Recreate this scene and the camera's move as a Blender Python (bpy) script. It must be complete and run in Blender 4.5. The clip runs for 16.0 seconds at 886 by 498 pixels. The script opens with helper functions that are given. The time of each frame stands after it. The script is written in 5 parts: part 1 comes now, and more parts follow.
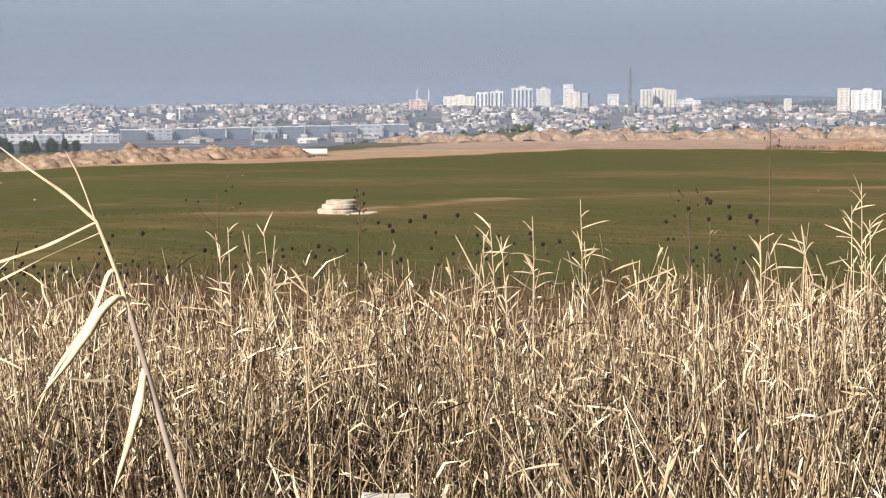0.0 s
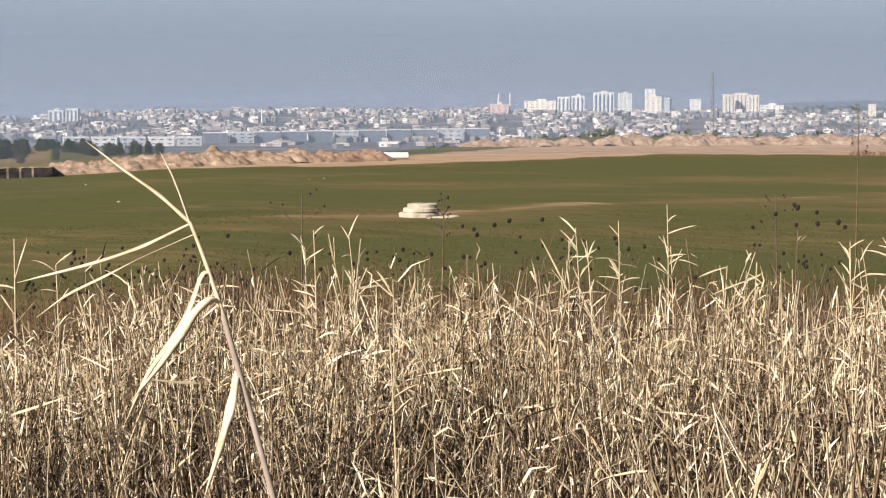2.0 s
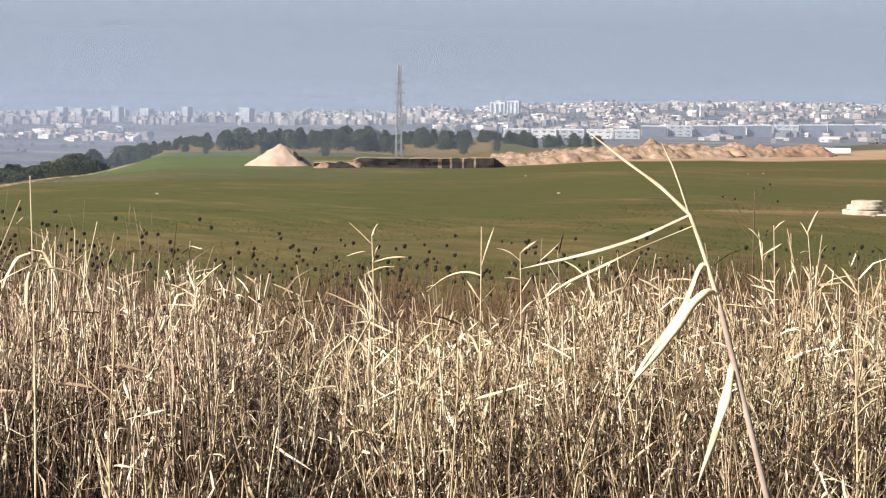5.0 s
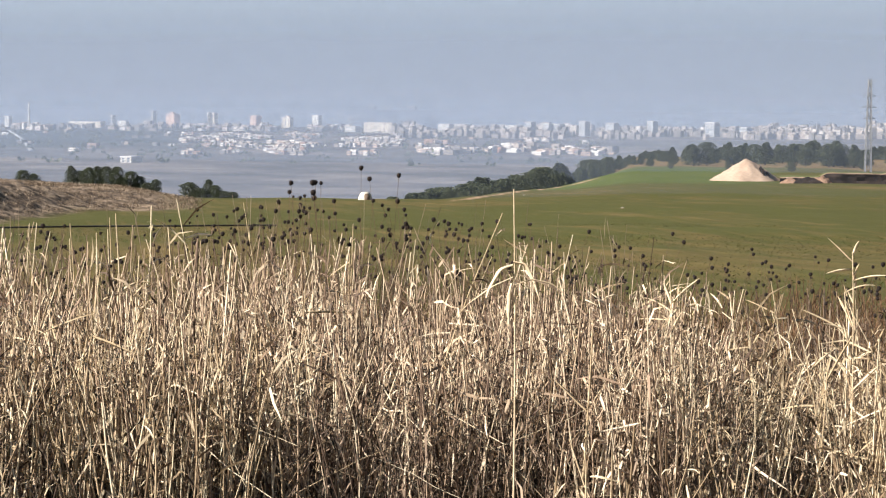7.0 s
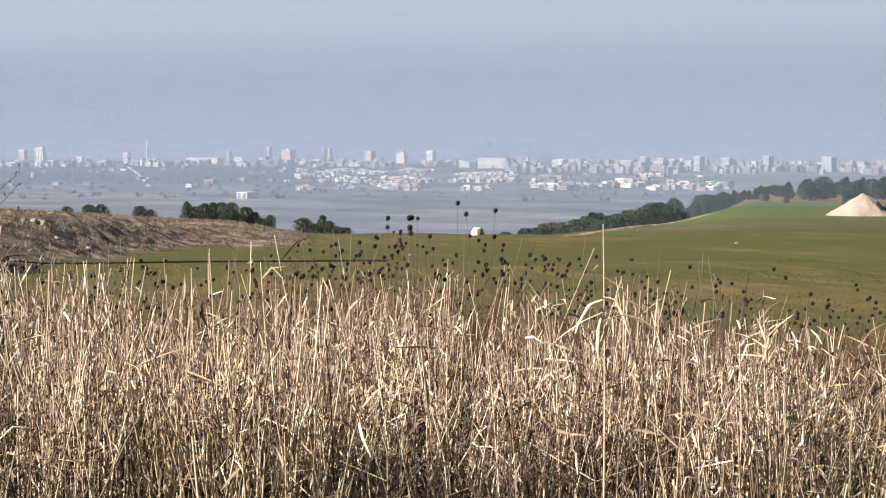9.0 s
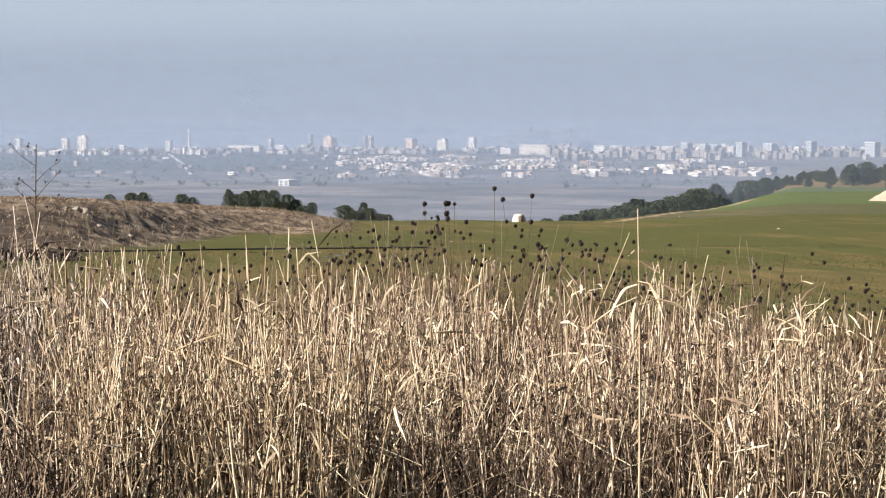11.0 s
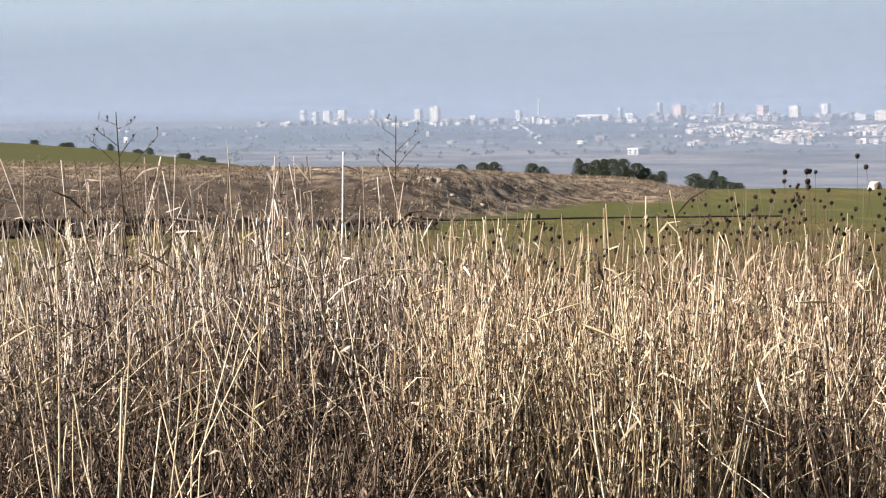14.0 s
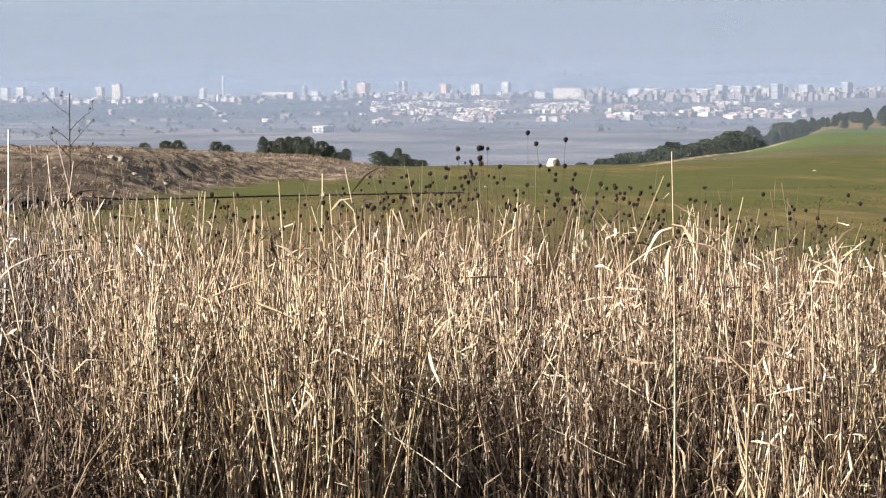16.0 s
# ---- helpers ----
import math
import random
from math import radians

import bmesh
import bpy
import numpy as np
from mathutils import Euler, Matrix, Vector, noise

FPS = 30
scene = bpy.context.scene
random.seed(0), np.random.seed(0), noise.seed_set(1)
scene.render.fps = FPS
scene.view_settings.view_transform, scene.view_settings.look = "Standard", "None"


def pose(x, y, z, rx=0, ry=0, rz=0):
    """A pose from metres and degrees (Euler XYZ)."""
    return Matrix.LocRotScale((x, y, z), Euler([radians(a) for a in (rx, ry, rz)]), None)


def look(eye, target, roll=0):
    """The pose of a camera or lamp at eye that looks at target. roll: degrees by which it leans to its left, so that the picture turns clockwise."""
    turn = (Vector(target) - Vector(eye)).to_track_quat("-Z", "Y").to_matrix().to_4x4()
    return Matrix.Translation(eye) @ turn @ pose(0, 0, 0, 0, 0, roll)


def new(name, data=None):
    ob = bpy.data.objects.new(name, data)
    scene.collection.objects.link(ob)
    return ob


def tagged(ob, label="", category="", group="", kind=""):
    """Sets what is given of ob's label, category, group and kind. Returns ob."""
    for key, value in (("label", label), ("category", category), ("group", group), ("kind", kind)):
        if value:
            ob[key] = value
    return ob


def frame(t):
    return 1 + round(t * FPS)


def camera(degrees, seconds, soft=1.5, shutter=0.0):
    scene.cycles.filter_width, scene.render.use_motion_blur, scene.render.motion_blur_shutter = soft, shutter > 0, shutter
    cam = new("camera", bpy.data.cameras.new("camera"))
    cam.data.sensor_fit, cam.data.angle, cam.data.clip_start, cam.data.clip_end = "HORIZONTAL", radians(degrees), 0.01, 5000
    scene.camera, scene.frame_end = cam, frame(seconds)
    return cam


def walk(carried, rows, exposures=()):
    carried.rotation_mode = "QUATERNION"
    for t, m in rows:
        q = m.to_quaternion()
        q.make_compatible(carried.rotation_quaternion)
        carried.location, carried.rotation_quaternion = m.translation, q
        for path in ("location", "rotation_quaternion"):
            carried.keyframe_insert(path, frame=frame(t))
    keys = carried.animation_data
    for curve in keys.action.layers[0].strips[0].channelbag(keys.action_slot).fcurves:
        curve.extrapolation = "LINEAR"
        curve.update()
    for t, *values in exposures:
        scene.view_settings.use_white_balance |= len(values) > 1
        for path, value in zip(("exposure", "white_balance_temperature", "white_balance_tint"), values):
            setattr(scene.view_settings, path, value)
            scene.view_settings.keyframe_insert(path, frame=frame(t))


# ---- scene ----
EYE = 1.6
cam = camera(26.16, 16.0, soft=1.25)
# seconds, place of the eye (metres from the first), yaw, pitch and lean in degrees
ROWS = [
    (0.0, -0.0000, -0.0000, 0.0000, 0.001, -4.599, 0.081),
    (0.5, -0.0046, 0.0123, -0.0019, 0.211, -4.703, 0.044),
    (1.0, -0.0083, 0.0162, -0.0025, 0.619, -4.687, 0.028),
    (1.5, -0.0154, 0.0331, -0.0026, 1.360, -4.575, -0.062),
    (2.0, -0.0234, 0.0286, -0.0028, 2.416, -4.478, -0.127),
    (2.5, -0.0339, 0.0416, -0.0046, 3.851, -4.427, -0.194),
    (3.0, -0.0576, 0.0740, -0.0069, 5.549, -4.459, -0.306),
    (5.5, -0.1364, -0.0107, -0.0051, 19.302, -4.756, -0.521),
    (6.0, -0.1554, -0.0174, -0.0048, 23.560, -4.706, -0.517),
    (6.5, -0.1616, -0.0258, -0.0054, 26.952, -4.588, -0.445),
    (7.0, -0.1643, -0.0219, -0.0046, 29.358, -4.417, -0.361),
    (7.5, -0.1514, -0.0171, -0.0055, 30.799, -4.165, -0.281),
    (8.0, -0.1339, 0.0030, -0.0045, 31.614, -3.847, -0.148),
    (8.5, -0.1138, 0.0162, -0.0023, 32.195, -3.547, -0.128),
    (9.0, -0.1002, 0.0322, -0.0060, 32.792, -3.370, -0.148),
    (11.5, -0.0741, 0.0365, -0.0116, 34.714, -3.946, 0.233),
    (12.0, -0.0740, 0.0343, -0.0115, 35.972, -4.059, 0.378),
    (12.5, -0.0747, 0.0200, -0.0099, 38.340, -4.129, 0.556),
    (13.0, -0.0881, 0.0013, -0.0100, 41.130, -4.240, 0.652),
    (13.5, -0.1048, -0.0033, -0.0101, 43.604, -4.401, 0.782),
    (14.0, -0.0992, -0.0003, -0.0090, 44.542, -4.612, 0.884),
    (14.5, -0.0967, 0.0134, -0.0093, 43.690, -4.796, 0.924),
    (15.0, -0.0882, 0.0216, -0.0110, 41.244, -4.990, 0.858),
    (15.5, -0.0834, 0.0385, -0.0113, 38.173, -5.187, 0.769),
    (16.0, -0.0796, 0.0528, -0.0135, 35.114, -5.402, 0.707),
]
walk(cam, [(t, pose(x, y, EYE + z, 90 + pitch, 0, yaw) @ pose(0, 0, 0, 0, 0, -lean)) for t, x, y, z, yaw, pitch, lean in ROWS],
     exposures=((0.0, 0.88), (2.0, 0.88), (3.0, 0.95), (6.0, 1.14), (9.0, 1.15), (12.5, 1.21), (14.5, 1.34), (16.0, 1.29)))

# ---- light ----
SUN_AZ, SUN_EL = 142.0, 33.0  # degrees: to the left of the first view, and up
sun_way = Vector((-math.sin(radians(SUN_AZ)) * math.cos(radians(SUN_EL)), math.cos(radians(SUN_AZ)) * math.cos(radians(SUN_EL)), math.sin(radians(SUN_EL))))
sun = new("sun", bpy.data.lights.new("sun", "SUN"))
sun.data.energy, sun.data.angle, sun.data.color = 5.0, radians(0.6), (1.0, 0.93, 0.84)
sun.matrix_world = look(sun_way * 100, (0, 0, 0))
world = bpy.data.worlds.new("sky")
scene.world = world
world.use_nodes = True
_sky = world.node_tree.nodes.new("ShaderNodeTexSky")
_sky.sky_type, _sky.sun_disc = "NISHITA", False
_sky.sun_elevation, _sky.sun_rotation = radians(SUN_EL), radians(-SUN_AZ)
_sky.altitude, _sky.air_density, _sky.dust_density, _sky.ozone_density = 600, 1.2, 0.9, 2.0
_bg = world.node_tree.nodes["Background"]
_bg.inputs["Strength"].default_value = 0.034
world.node_tree.links.new(_sky.outputs[0], _bg.inputs["Color"])


# ---- materials ----
def rgb(*c):
    return (*c, 1.0)


class Nodes:
    """Small helper round one material's node tree."""

    def __init__(self, name):
        self.mat = bpy.data.materials.new(name)
        self.mat.use_nodes = True
        self.tree = self.mat.node_tree
        self.bsdf = self.tree.nodes["Principled BSDF"]
        self.out = self.tree.nodes["Material Output"]
        self.bsdf.inputs["Specular IOR Level"].default_value = 0.25

    def add(self, kind, **inputs):
        n = self.tree.nodes.new("ShaderNode" + kind)
        for k, v in inputs.items():
            self.set(n.inputs[k.replace("_", " ")], v)
        return n

    def set(self, socket, v):
        if isinstance(v, bpy.types.NodeSocket):
            self.tree.links.new(v, socket)
        else:
            socket.default_value = v

    def coords(self, scale=(1, 1, 1), which="Object"):
        m = self.add("Mapping", Scale=scale)
        self.set(m.inputs["Vector"], self.add("TexCoord").outputs[which])
        return m.outputs[0]

    def noise(self, vector, scale, detail=4.0, rough=0.6):
        return self.add("TexNoise", Vector=vector, Scale=scale, Detail=detail, Roughness=rough).outputs["Fac"]

    def ramp(self, fac, *stops):
        n = self.add("ValToRGB", Fac=fac)
        e = n.color_ramp.elements
        while len(e) < len(stops):
            e.new(0.5)
        for el, (p, c) in zip(e, stops):
            el.position, el.color = p, rgb(*c)
        return n.outputs["Color"]

    def mix(self, fac, a, b, how="MIX"):
        n = self.tree.nodes.new("ShaderNodeMix")
        n.data_type, n.blend_type = "RGBA", how
        self.set(n.inputs[0], fac), self.set(n.inputs[6], a), self.set(n.inputs[7], b)
        return n.outputs[2]

    def math(self, op, a, b=0.0, c=0.0):
        n = self.add("Math")
        n.operation = op
        n.use_clamp = op in ("MULTIPLY_ADD",)
        for i, v in enumerate((a, b, c)):
            self.set(n.inputs[i], v)
        return n.outputs[0]

    def bump(self, height, strength, distance):
        n = self.add("Bump", Height=height, Strength=strength, Distance=distance)
        self.set(self.bsdf.inputs["Normal"], n.outputs[0])

    def finish(self, color, roughness=0.9):
        self.set(self.bsdf.inputs["Base Color"], color)
        self.set(self.bsdf.inputs["Roughness"], roughness)
        return self.mat


def mat_simple(name, a, b, scale, rough=0.9, bump=0.0, dist=0.02, metal=0.0, detail=5.0):
    """Two tones mixed by noise at two scales, with a fine relief."""
    n = Nodes(name)
    v = n.coords()
    f1, f2 = n.noise(v, scale, detail), n.noise(v, scale * 7, 3)
    f = n.math("ADD", n.math("MULTIPLY", f1, 0.7), n.math("MULTIPLY", f2, 0.3))
    c = n.ramp(f, (0.36, a), (0.64, b))
    if bump:
        n.bump(f, bump, dist)
    n.bsdf.inputs["Metallic"].default_value = metal
    return n.finish(c, rough)


def mat_island(name, *stops, through_light=0.12, rough=0.75, spot=30.0, dark=0.75):
    """Dry plant matter: a tone for each separate blade, blotched along it, letting some light through."""
    n = Nodes(name)
    isle = n.add("NewGeometry").outputs["Random Per Island"]
    c = n.ramp(isle, *stops)
    blot = n.noise(n.coords(), spot, 3)
    c = n.mix(1.0, c, n.ramp(blot, (0.3, (dark, dark * 0.96, dark * 0.9)), (0.65, (1, 1, 1))), "MULTIPLY")
    n.finish(c, rough)
    if through_light:
        t = n.add("BsdfTranslucent", Color=c)
        m = n.add("MixShader", Fac=through_light)
        n.set(m.inputs[1], n.bsdf.outputs[0]), n.set(m.inputs[2], t.outputs[0])
        n.set(n.out.inputs["Surface"], m.outputs[0])
    return n.mat


def mat_ground():
    n = Nodes("ground")
    v = n.coords()
    zone = n.add("Attribute")
    zone.attribute_name = "zone"
    z = n.add("SeparateColor", Color=zone.outputs["Color"])
    green, dirt, dry = z.outputs
    rows = n.add("Mapping", Vector=n.add("TexCoord").outputs["Object"], Rotation=(0, 0, radians(41)), Scale=(0.55, 13.0, 1.0))
    rows.vector_type = "TEXTURE"  # sown rows run long and narrow up the slope
    rows = rows.outputs[0]
    n_big, n_mid, n_fine = n.noise(v, 0.05, 5), n.noise(v, 0.6, 5), n.noise(v, 9.0, 4)
    n_row = n.noise(rows, 1.2, 5)
    soil = n.ramp(n_mid, (0.3, (0.105, 0.066, 0.021)), (0.7, (0.17, 0.115, 0.041)))
    leaf = n.ramp(n_big, (0.35, (0.042, 0.043, 0.005)), (0.65, (0.058, 0.058, 0.008)))
    leaf = n.mix(n.ramp(n_fine, (0.35, (0, 0, 0)), (0.7, (1, 1, 1))), leaf, (0.075, 0.068, 0.013, 1))
    cover = n.math("ADD", n.math("MULTIPLY", n_row, 0.42), n.math("MULTIPLY", n_big, 0.58))
    cover = n.ramp(n.math("ADD", n.math("MULTIPLY", green, 0.46), cover), (0.70, (0, 0, 0)), (0.87, (1, 1, 1)))
    c = n.mix(cover, soil, leaf)
    straw = n.ramp(n.noise(n.coords((1.0, 1.0, 3.0)), 1.1, 7), (0.40, (0.05, 0.035, 0.025)), (0.50, (0.16, 0.115, 0.080)), (0.60, (0.33, 0.25, 0.175)))
    lush = n.add("Attribute")
    lush.attribute_name = "lush"
    c = n.mix(lush.outputs["Fac"], c, n.ramp(n_mid, (0.3, (0.050, 0.080, 0.014)), (0.7, (0.082, 0.110, 0.022))))
    c = n.mix(dry, c, straw)
    # near-black ground tone that paints shade below reeds and along the bank
    shade_tone = n.ramp(n_fine, (0.3, (0.018, 0.012, 0.009)), (0.7, (0.055, 0.037, 0.027)))
    c = n.mix(zone.outputs["Alpha"], c, shade_tone)
    away = n.add("Attribute")
    away.attribute_name = "plain"
    scrub = n.ramp(n.noise(n.coords((1.0, 1.6, 1.0)), 0.009, 8, 0.65), (0.36, (0.035, 0.036, 0.040)), (0.5, (0.090, 0.080, 0.080)), (0.64, (0.19, 0.162, 0.150)))
    wood = n.add("Attribute")
    wood.attribute_name = "wood"
    scrub = n.mix(wood.outputs["Fac"], scrub, n.ramp(n.noise(v, 0.012, 5), (0.35, (0.014, 0.024, 0.030)), (0.7, (0.045, 0.058, 0.060))))
    c = n.mix(away.outputs["Fac"], c, scrub)
    tan = n.ramp(n.noise(v, 0.3, 6), (0.3, (0.255, 0.160, 0.098)), (0.7, (0.40, 0.275, 0.182)))
    c = n.mix(n.ramp(n.math("ADD", dirt, n.math("MULTIPLY", n_row, 0.4)), (0.55, (0, 0, 0)), (0.95, (1, 1, 1))), c, tan)
    n.bump(n.math("ADD", n_mid, n.math("MULTIPLY", n_fine, 0.4)), 0.9, 0.12)
    return n.finish(c, 0.95)


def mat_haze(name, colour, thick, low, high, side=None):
    """Smog haze put into a sheet's colour: scatters a share of the light that meets it, thinning out upwards between
    two heights.
    """
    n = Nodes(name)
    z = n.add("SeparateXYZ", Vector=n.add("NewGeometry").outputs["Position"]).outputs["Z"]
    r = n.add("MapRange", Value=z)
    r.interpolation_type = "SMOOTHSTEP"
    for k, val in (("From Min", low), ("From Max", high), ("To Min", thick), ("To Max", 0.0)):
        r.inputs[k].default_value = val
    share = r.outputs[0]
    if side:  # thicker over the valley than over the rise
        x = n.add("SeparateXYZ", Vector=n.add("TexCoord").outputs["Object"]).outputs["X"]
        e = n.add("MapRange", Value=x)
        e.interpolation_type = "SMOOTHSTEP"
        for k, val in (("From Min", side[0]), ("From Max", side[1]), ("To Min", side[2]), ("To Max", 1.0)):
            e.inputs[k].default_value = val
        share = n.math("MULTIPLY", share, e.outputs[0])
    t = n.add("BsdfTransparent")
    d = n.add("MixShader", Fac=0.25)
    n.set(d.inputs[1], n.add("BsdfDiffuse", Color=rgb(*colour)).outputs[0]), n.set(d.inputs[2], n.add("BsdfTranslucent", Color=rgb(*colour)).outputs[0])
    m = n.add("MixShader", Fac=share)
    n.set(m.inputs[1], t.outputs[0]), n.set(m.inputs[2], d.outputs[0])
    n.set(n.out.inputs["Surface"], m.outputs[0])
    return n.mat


M_GROUND = mat_ground()
M_REED = mat_island("dry_reed", (0.0, (0.07, 0.048, 0.035)), (0.32, (0.275, 0.193, 0.120)), (0.62, (0.61, 0.480, 0.312)), (1.0, (0.97, 0.85, 0.63)), through_light=0.05)
M_REED_BROWN = mat_island("brown_reed", (0.0, (0.06, 0.040, 0.030)), (0.32, (0.26, 0.180, 0.132)), (0.60, (0.60, 0.458, 0.325)), (1.0, (0.94, 0.81, 0.61)), through_light=0.05)
M_STRAW = mat_simple("bright_straw", (0.50, 0.37, 0.235), (0.82, 0.685, 0.48), 14.0, 0.7, 0.3, 0.002)
# weathered brown darkened further, to carry the shade inside the bed
M_REED_DARK = mat_island("weathered_shaded_reed", (0.0, (0.032, 0.023, 0.018)), (0.55, (0.145, 0.10, 0.073)), (1.0, (0.46, 0.355, 0.265)), through_light=0.05)
M_SEED = mat_simple("seed_head", (0.012, 0.009, 0.008), (0.036, 0.025, 0.021), 160, 0.9, 0.8, 0.004)
M_STALK = mat_simple("weed_stalk", (0.07, 0.045, 0.03), (0.16, 0.11, 0.07), 60)
M_HEAP = mat_simple("dug_soil", (0.125, 0.078, 0.052), (0.36, 0.26, 0.19), 0.9, 0.95, 1.0, 0.2)
M_SAND = mat_simple("sand", (0.33, 0.24, 0.18), (0.44, 0.335, 0.26), 0.8, 0.95, 0.6, 0.1)
M_REDSOIL = mat_simple("red_soil", (0.16, 0.098, 0.066), (0.28, 0.182, 0.13), 0.6, 0.95, 1.0, 0.2)
M_CONCRETE = mat_simple("concrete", (0.30, 0.25, 0.195), (0.52, 0.45, 0.365), 3.5, 0.9, 0.7, 0.03)
M_STEEL = mat_simple("galvanised_steel", (0.15, 0.155, 0.17), (0.25, 0.255, 0.27), 3.0, 0.6, metal=0.4)
M_PINE = mat_island("pine_needles", (0.0, (0.045, 0.060, 0.036)), (0.6, (0.085, 0.105, 0.062)), (1.0, (0.15, 0.165, 0.10)), through_light=0.25, spot=2.0)
M_BARK = mat_simple("bark", (0.06, 0.045, 0.035), (0.13, 0.10, 0.075), 6.0)
M_WINDOW = mat_simple("window_glass", (0.08, 0.11, 0.16), (0.14, 0.18, 0.25), 0.2, 0.15)
M_ROCK = mat_simple("limestone", (0.20, 0.17, 0.14), (0.33, 0.285, 0.235), 2.0, 0.9, 0.8, 0.1)
M_WEED = mat_island("russet_weed", (0.0, (0.06, 0.032, 0.018)), (0.5, (0.15, 0.082, 0.045)), (1.0, (0.26, 0.16, 0.09)))
M_CROP = mat_island("winter_wheat", (0.0, (0.032, 0.042, 0.006)), (0.6, (0.062, 0.070, 0.013)), (1.0, (0.14, 0.115, 0.048)), spot=4.0)
M_WALL = {
    "white": mat_simple("white_render", (0.54, 0.525, 0.50), (0.70, 0.685, 0.66), 0.06),
    "cream": mat_simple("cream_render", (0.62, 0.55, 0.46), (0.72, 0.65, 0.55), 0.06),
    "pink": mat_simple("salmon_render", (0.55, 0.38, 0.31), (0.66, 0.48, 0.40), 0.06),
    "slate": mat_simple("slate_render", (0.10, 0.11, 0.14), (0.20, 0.21, 0.25), 0.06),
    "grey": mat_simple("grey_render", (0.34, 0.35, 0.37), (0.46, 0.47, 0.49), 0.06),
}
M_ROOF = mat_simple("flat_roof", (0.55, 0.53, 0.52), (0.74, 0.72, 0.70), 0.1)
M_HOUSES = mat_island("house_walls", (0.0, (0.10, 0.105, 0.12)), (0.35, (0.24, 0.215, 0.20)), (0.64, (0.40, 0.345, 0.31)), (0.83, (0.78, 0.76, 0.74)), (0.93, (0.38, 0.255, 0.21)), (1.0, (0.12, 0.13, 0.16)), through_light=0, rough=0.9, spot=0.03, dark=0.85)
M_LIME = mat_island("limewashed_walls", (0.0, (0.14, 0.13, 0.13)), (0.35, (0.40, 0.35, 0.32)), (0.6, (0.82, 0.81, 0.79)), (0.8, (0.55, 0.44, 0.38)), (1.0, (0.30, 0.17, 0.12)), through_light=0, rough=0.9, spot=0.03, dark=0.85)
# house walls with the smog's dulling put into their colour
M_SMOGGY = mat_island("smog_greyed_walls", (0.0, (0.18, 0.165, 0.155)), (0.4, (0.30, 0.265, 0.245)), (0.8, (0.42, 0.37, 0.34)), (1.0, (0.66, 0.62, 0.59)), through_light=0, rough=0.9, spot=0.03, dark=0.85)
M_SACK = mat_simple("whitewashed_stone", (0.46, 0.42, 0.35), (0.66, 0.62, 0.54), 4.0, 0.9, 0.5, 0.03)
# soil taken almost to black, so that its colour holds the shade
M_SHADE = mat_simple("shade_dark_soil", (0.008, 0.006, 0.006), (0.034, 0.024, 0.020), 1.2, 0.95, 1.0, 0.15)
M_CUT = mat_simple("cut_subsoil", (0.10, 0.072, 0.054), (0.23, 0.172, 0.13), 2.5, 0.95, 0.8, 0.1)
M_GRASSTOP = mat_simple("field_grass", (0.07, 0.085, 0.02), (0.14, 0.14, 0.05), 0.6, 0.95, 0.8, 0.1)
M_PIPE = mat_simple("black_plastic", (0.012, 0.012, 0.013), (0.03, 0.03, 0.032), 3.0, 0.6)
M_GRASS = mat_island("fresh_grass", (0.0, (0.06, 0.075, 0.02)), (0.6, (0.12, 0.13, 0.04)), (1.0, (0.30, 0.26, 0.12)))
M_TUSSOCK = mat_island("dry_tussock", (0.0, (0.07, 0.050, 0.036)), (0.5, (0.20, 0.148, 0.105)), (1.0, (0.42, 0.335, 0.245)))
M_REED_GREY = mat_island("grey_reed", (0.0, (0.05, 0.037, 0.031)), (0.42, (0.25, 0.195, 0.165)), (0.76, (0.60, 0.495, 0.42)), (1.0, (0.93, 0.83, 0.73)), through_light=0.06)


# ---- plan: places are given by a bearing (degrees to the left of the first view) and a distance ----
def smooth(a, b, x):
    t = np.clip((np.asarray(x, float) - a) / (b - a), 0, 1)
    return t * t * (3 - 2 * t)


def xy(az, r):
    return np.array((-np.sin(np.radians(az)) * r, np.cos(np.radians(az)) * r))


PLAIN = -49.0


def crest(az):
    """Where the field tips over into the valley."""
    return 245 - 125 * smooth(24.0, 30.0, az) + 25 * smooth(36, 44, az)


def bank_foot(az):
    """Where the rough bank begins."""
    return 82 - 29 * smooth(38, 46, az)


def ground(az, r):
    """Height of the ground."""
    az, r = np.asarray(az, float), np.asarray(r, float)
    s = 0.031 + 0.005 * smooth(8, 16, az) + 0.0022 * smooth(22, 30, az)
    soft = 185 - 30 * np.logaddexp(0, (185 - r) / 30)  # levels out towards 185 m
    right = -s * np.where(r < 60, r, 60 + (soft - 60) * 1.0)
    right = right - 0.016 * smooth(12, 17, az) * np.clip(r - 205, 0, 160)
    right = right - 0.03 * np.clip(r - 390 + 125 * smooth(-3, 5, az) * (1 - smooth(12.5, 15, az)), 0, None)
    rc = crest(az)
    over = np.clip(r - rc, 0, None)
    left = -s * np.minimum(r, rc) - s * over - 0.075 * over * smooth(0, 40, over)
    z = right + (left - right) * smooth(23.5, 26.5, az)
    # rough bank with its ditch, and the green rise behind it
    in_bank = smooth(36.2, 39.5, az)
    start = bank_foot(az)
    top = (0.85 + 0.65 * smooth(38, 47, az)) * smooth(start, start + 16, r) * in_bank
    top = top * (1 - smooth(95, 150, r)) + 0.0
    z = z + top
    z = z + smooth(42, 60, az) * 4.9 * smooth(85, 165, r) * (1 - smooth(230, 500, r))
    z = np.where(z < PLAIN + 12, PLAIN + 12 * np.exp(np.clip((z - PLAIN - 12) / 12, -50, 0)), z)
    return z + 29 * smooth(2200, 3500, r) * (1 - smooth(8, 22, az))


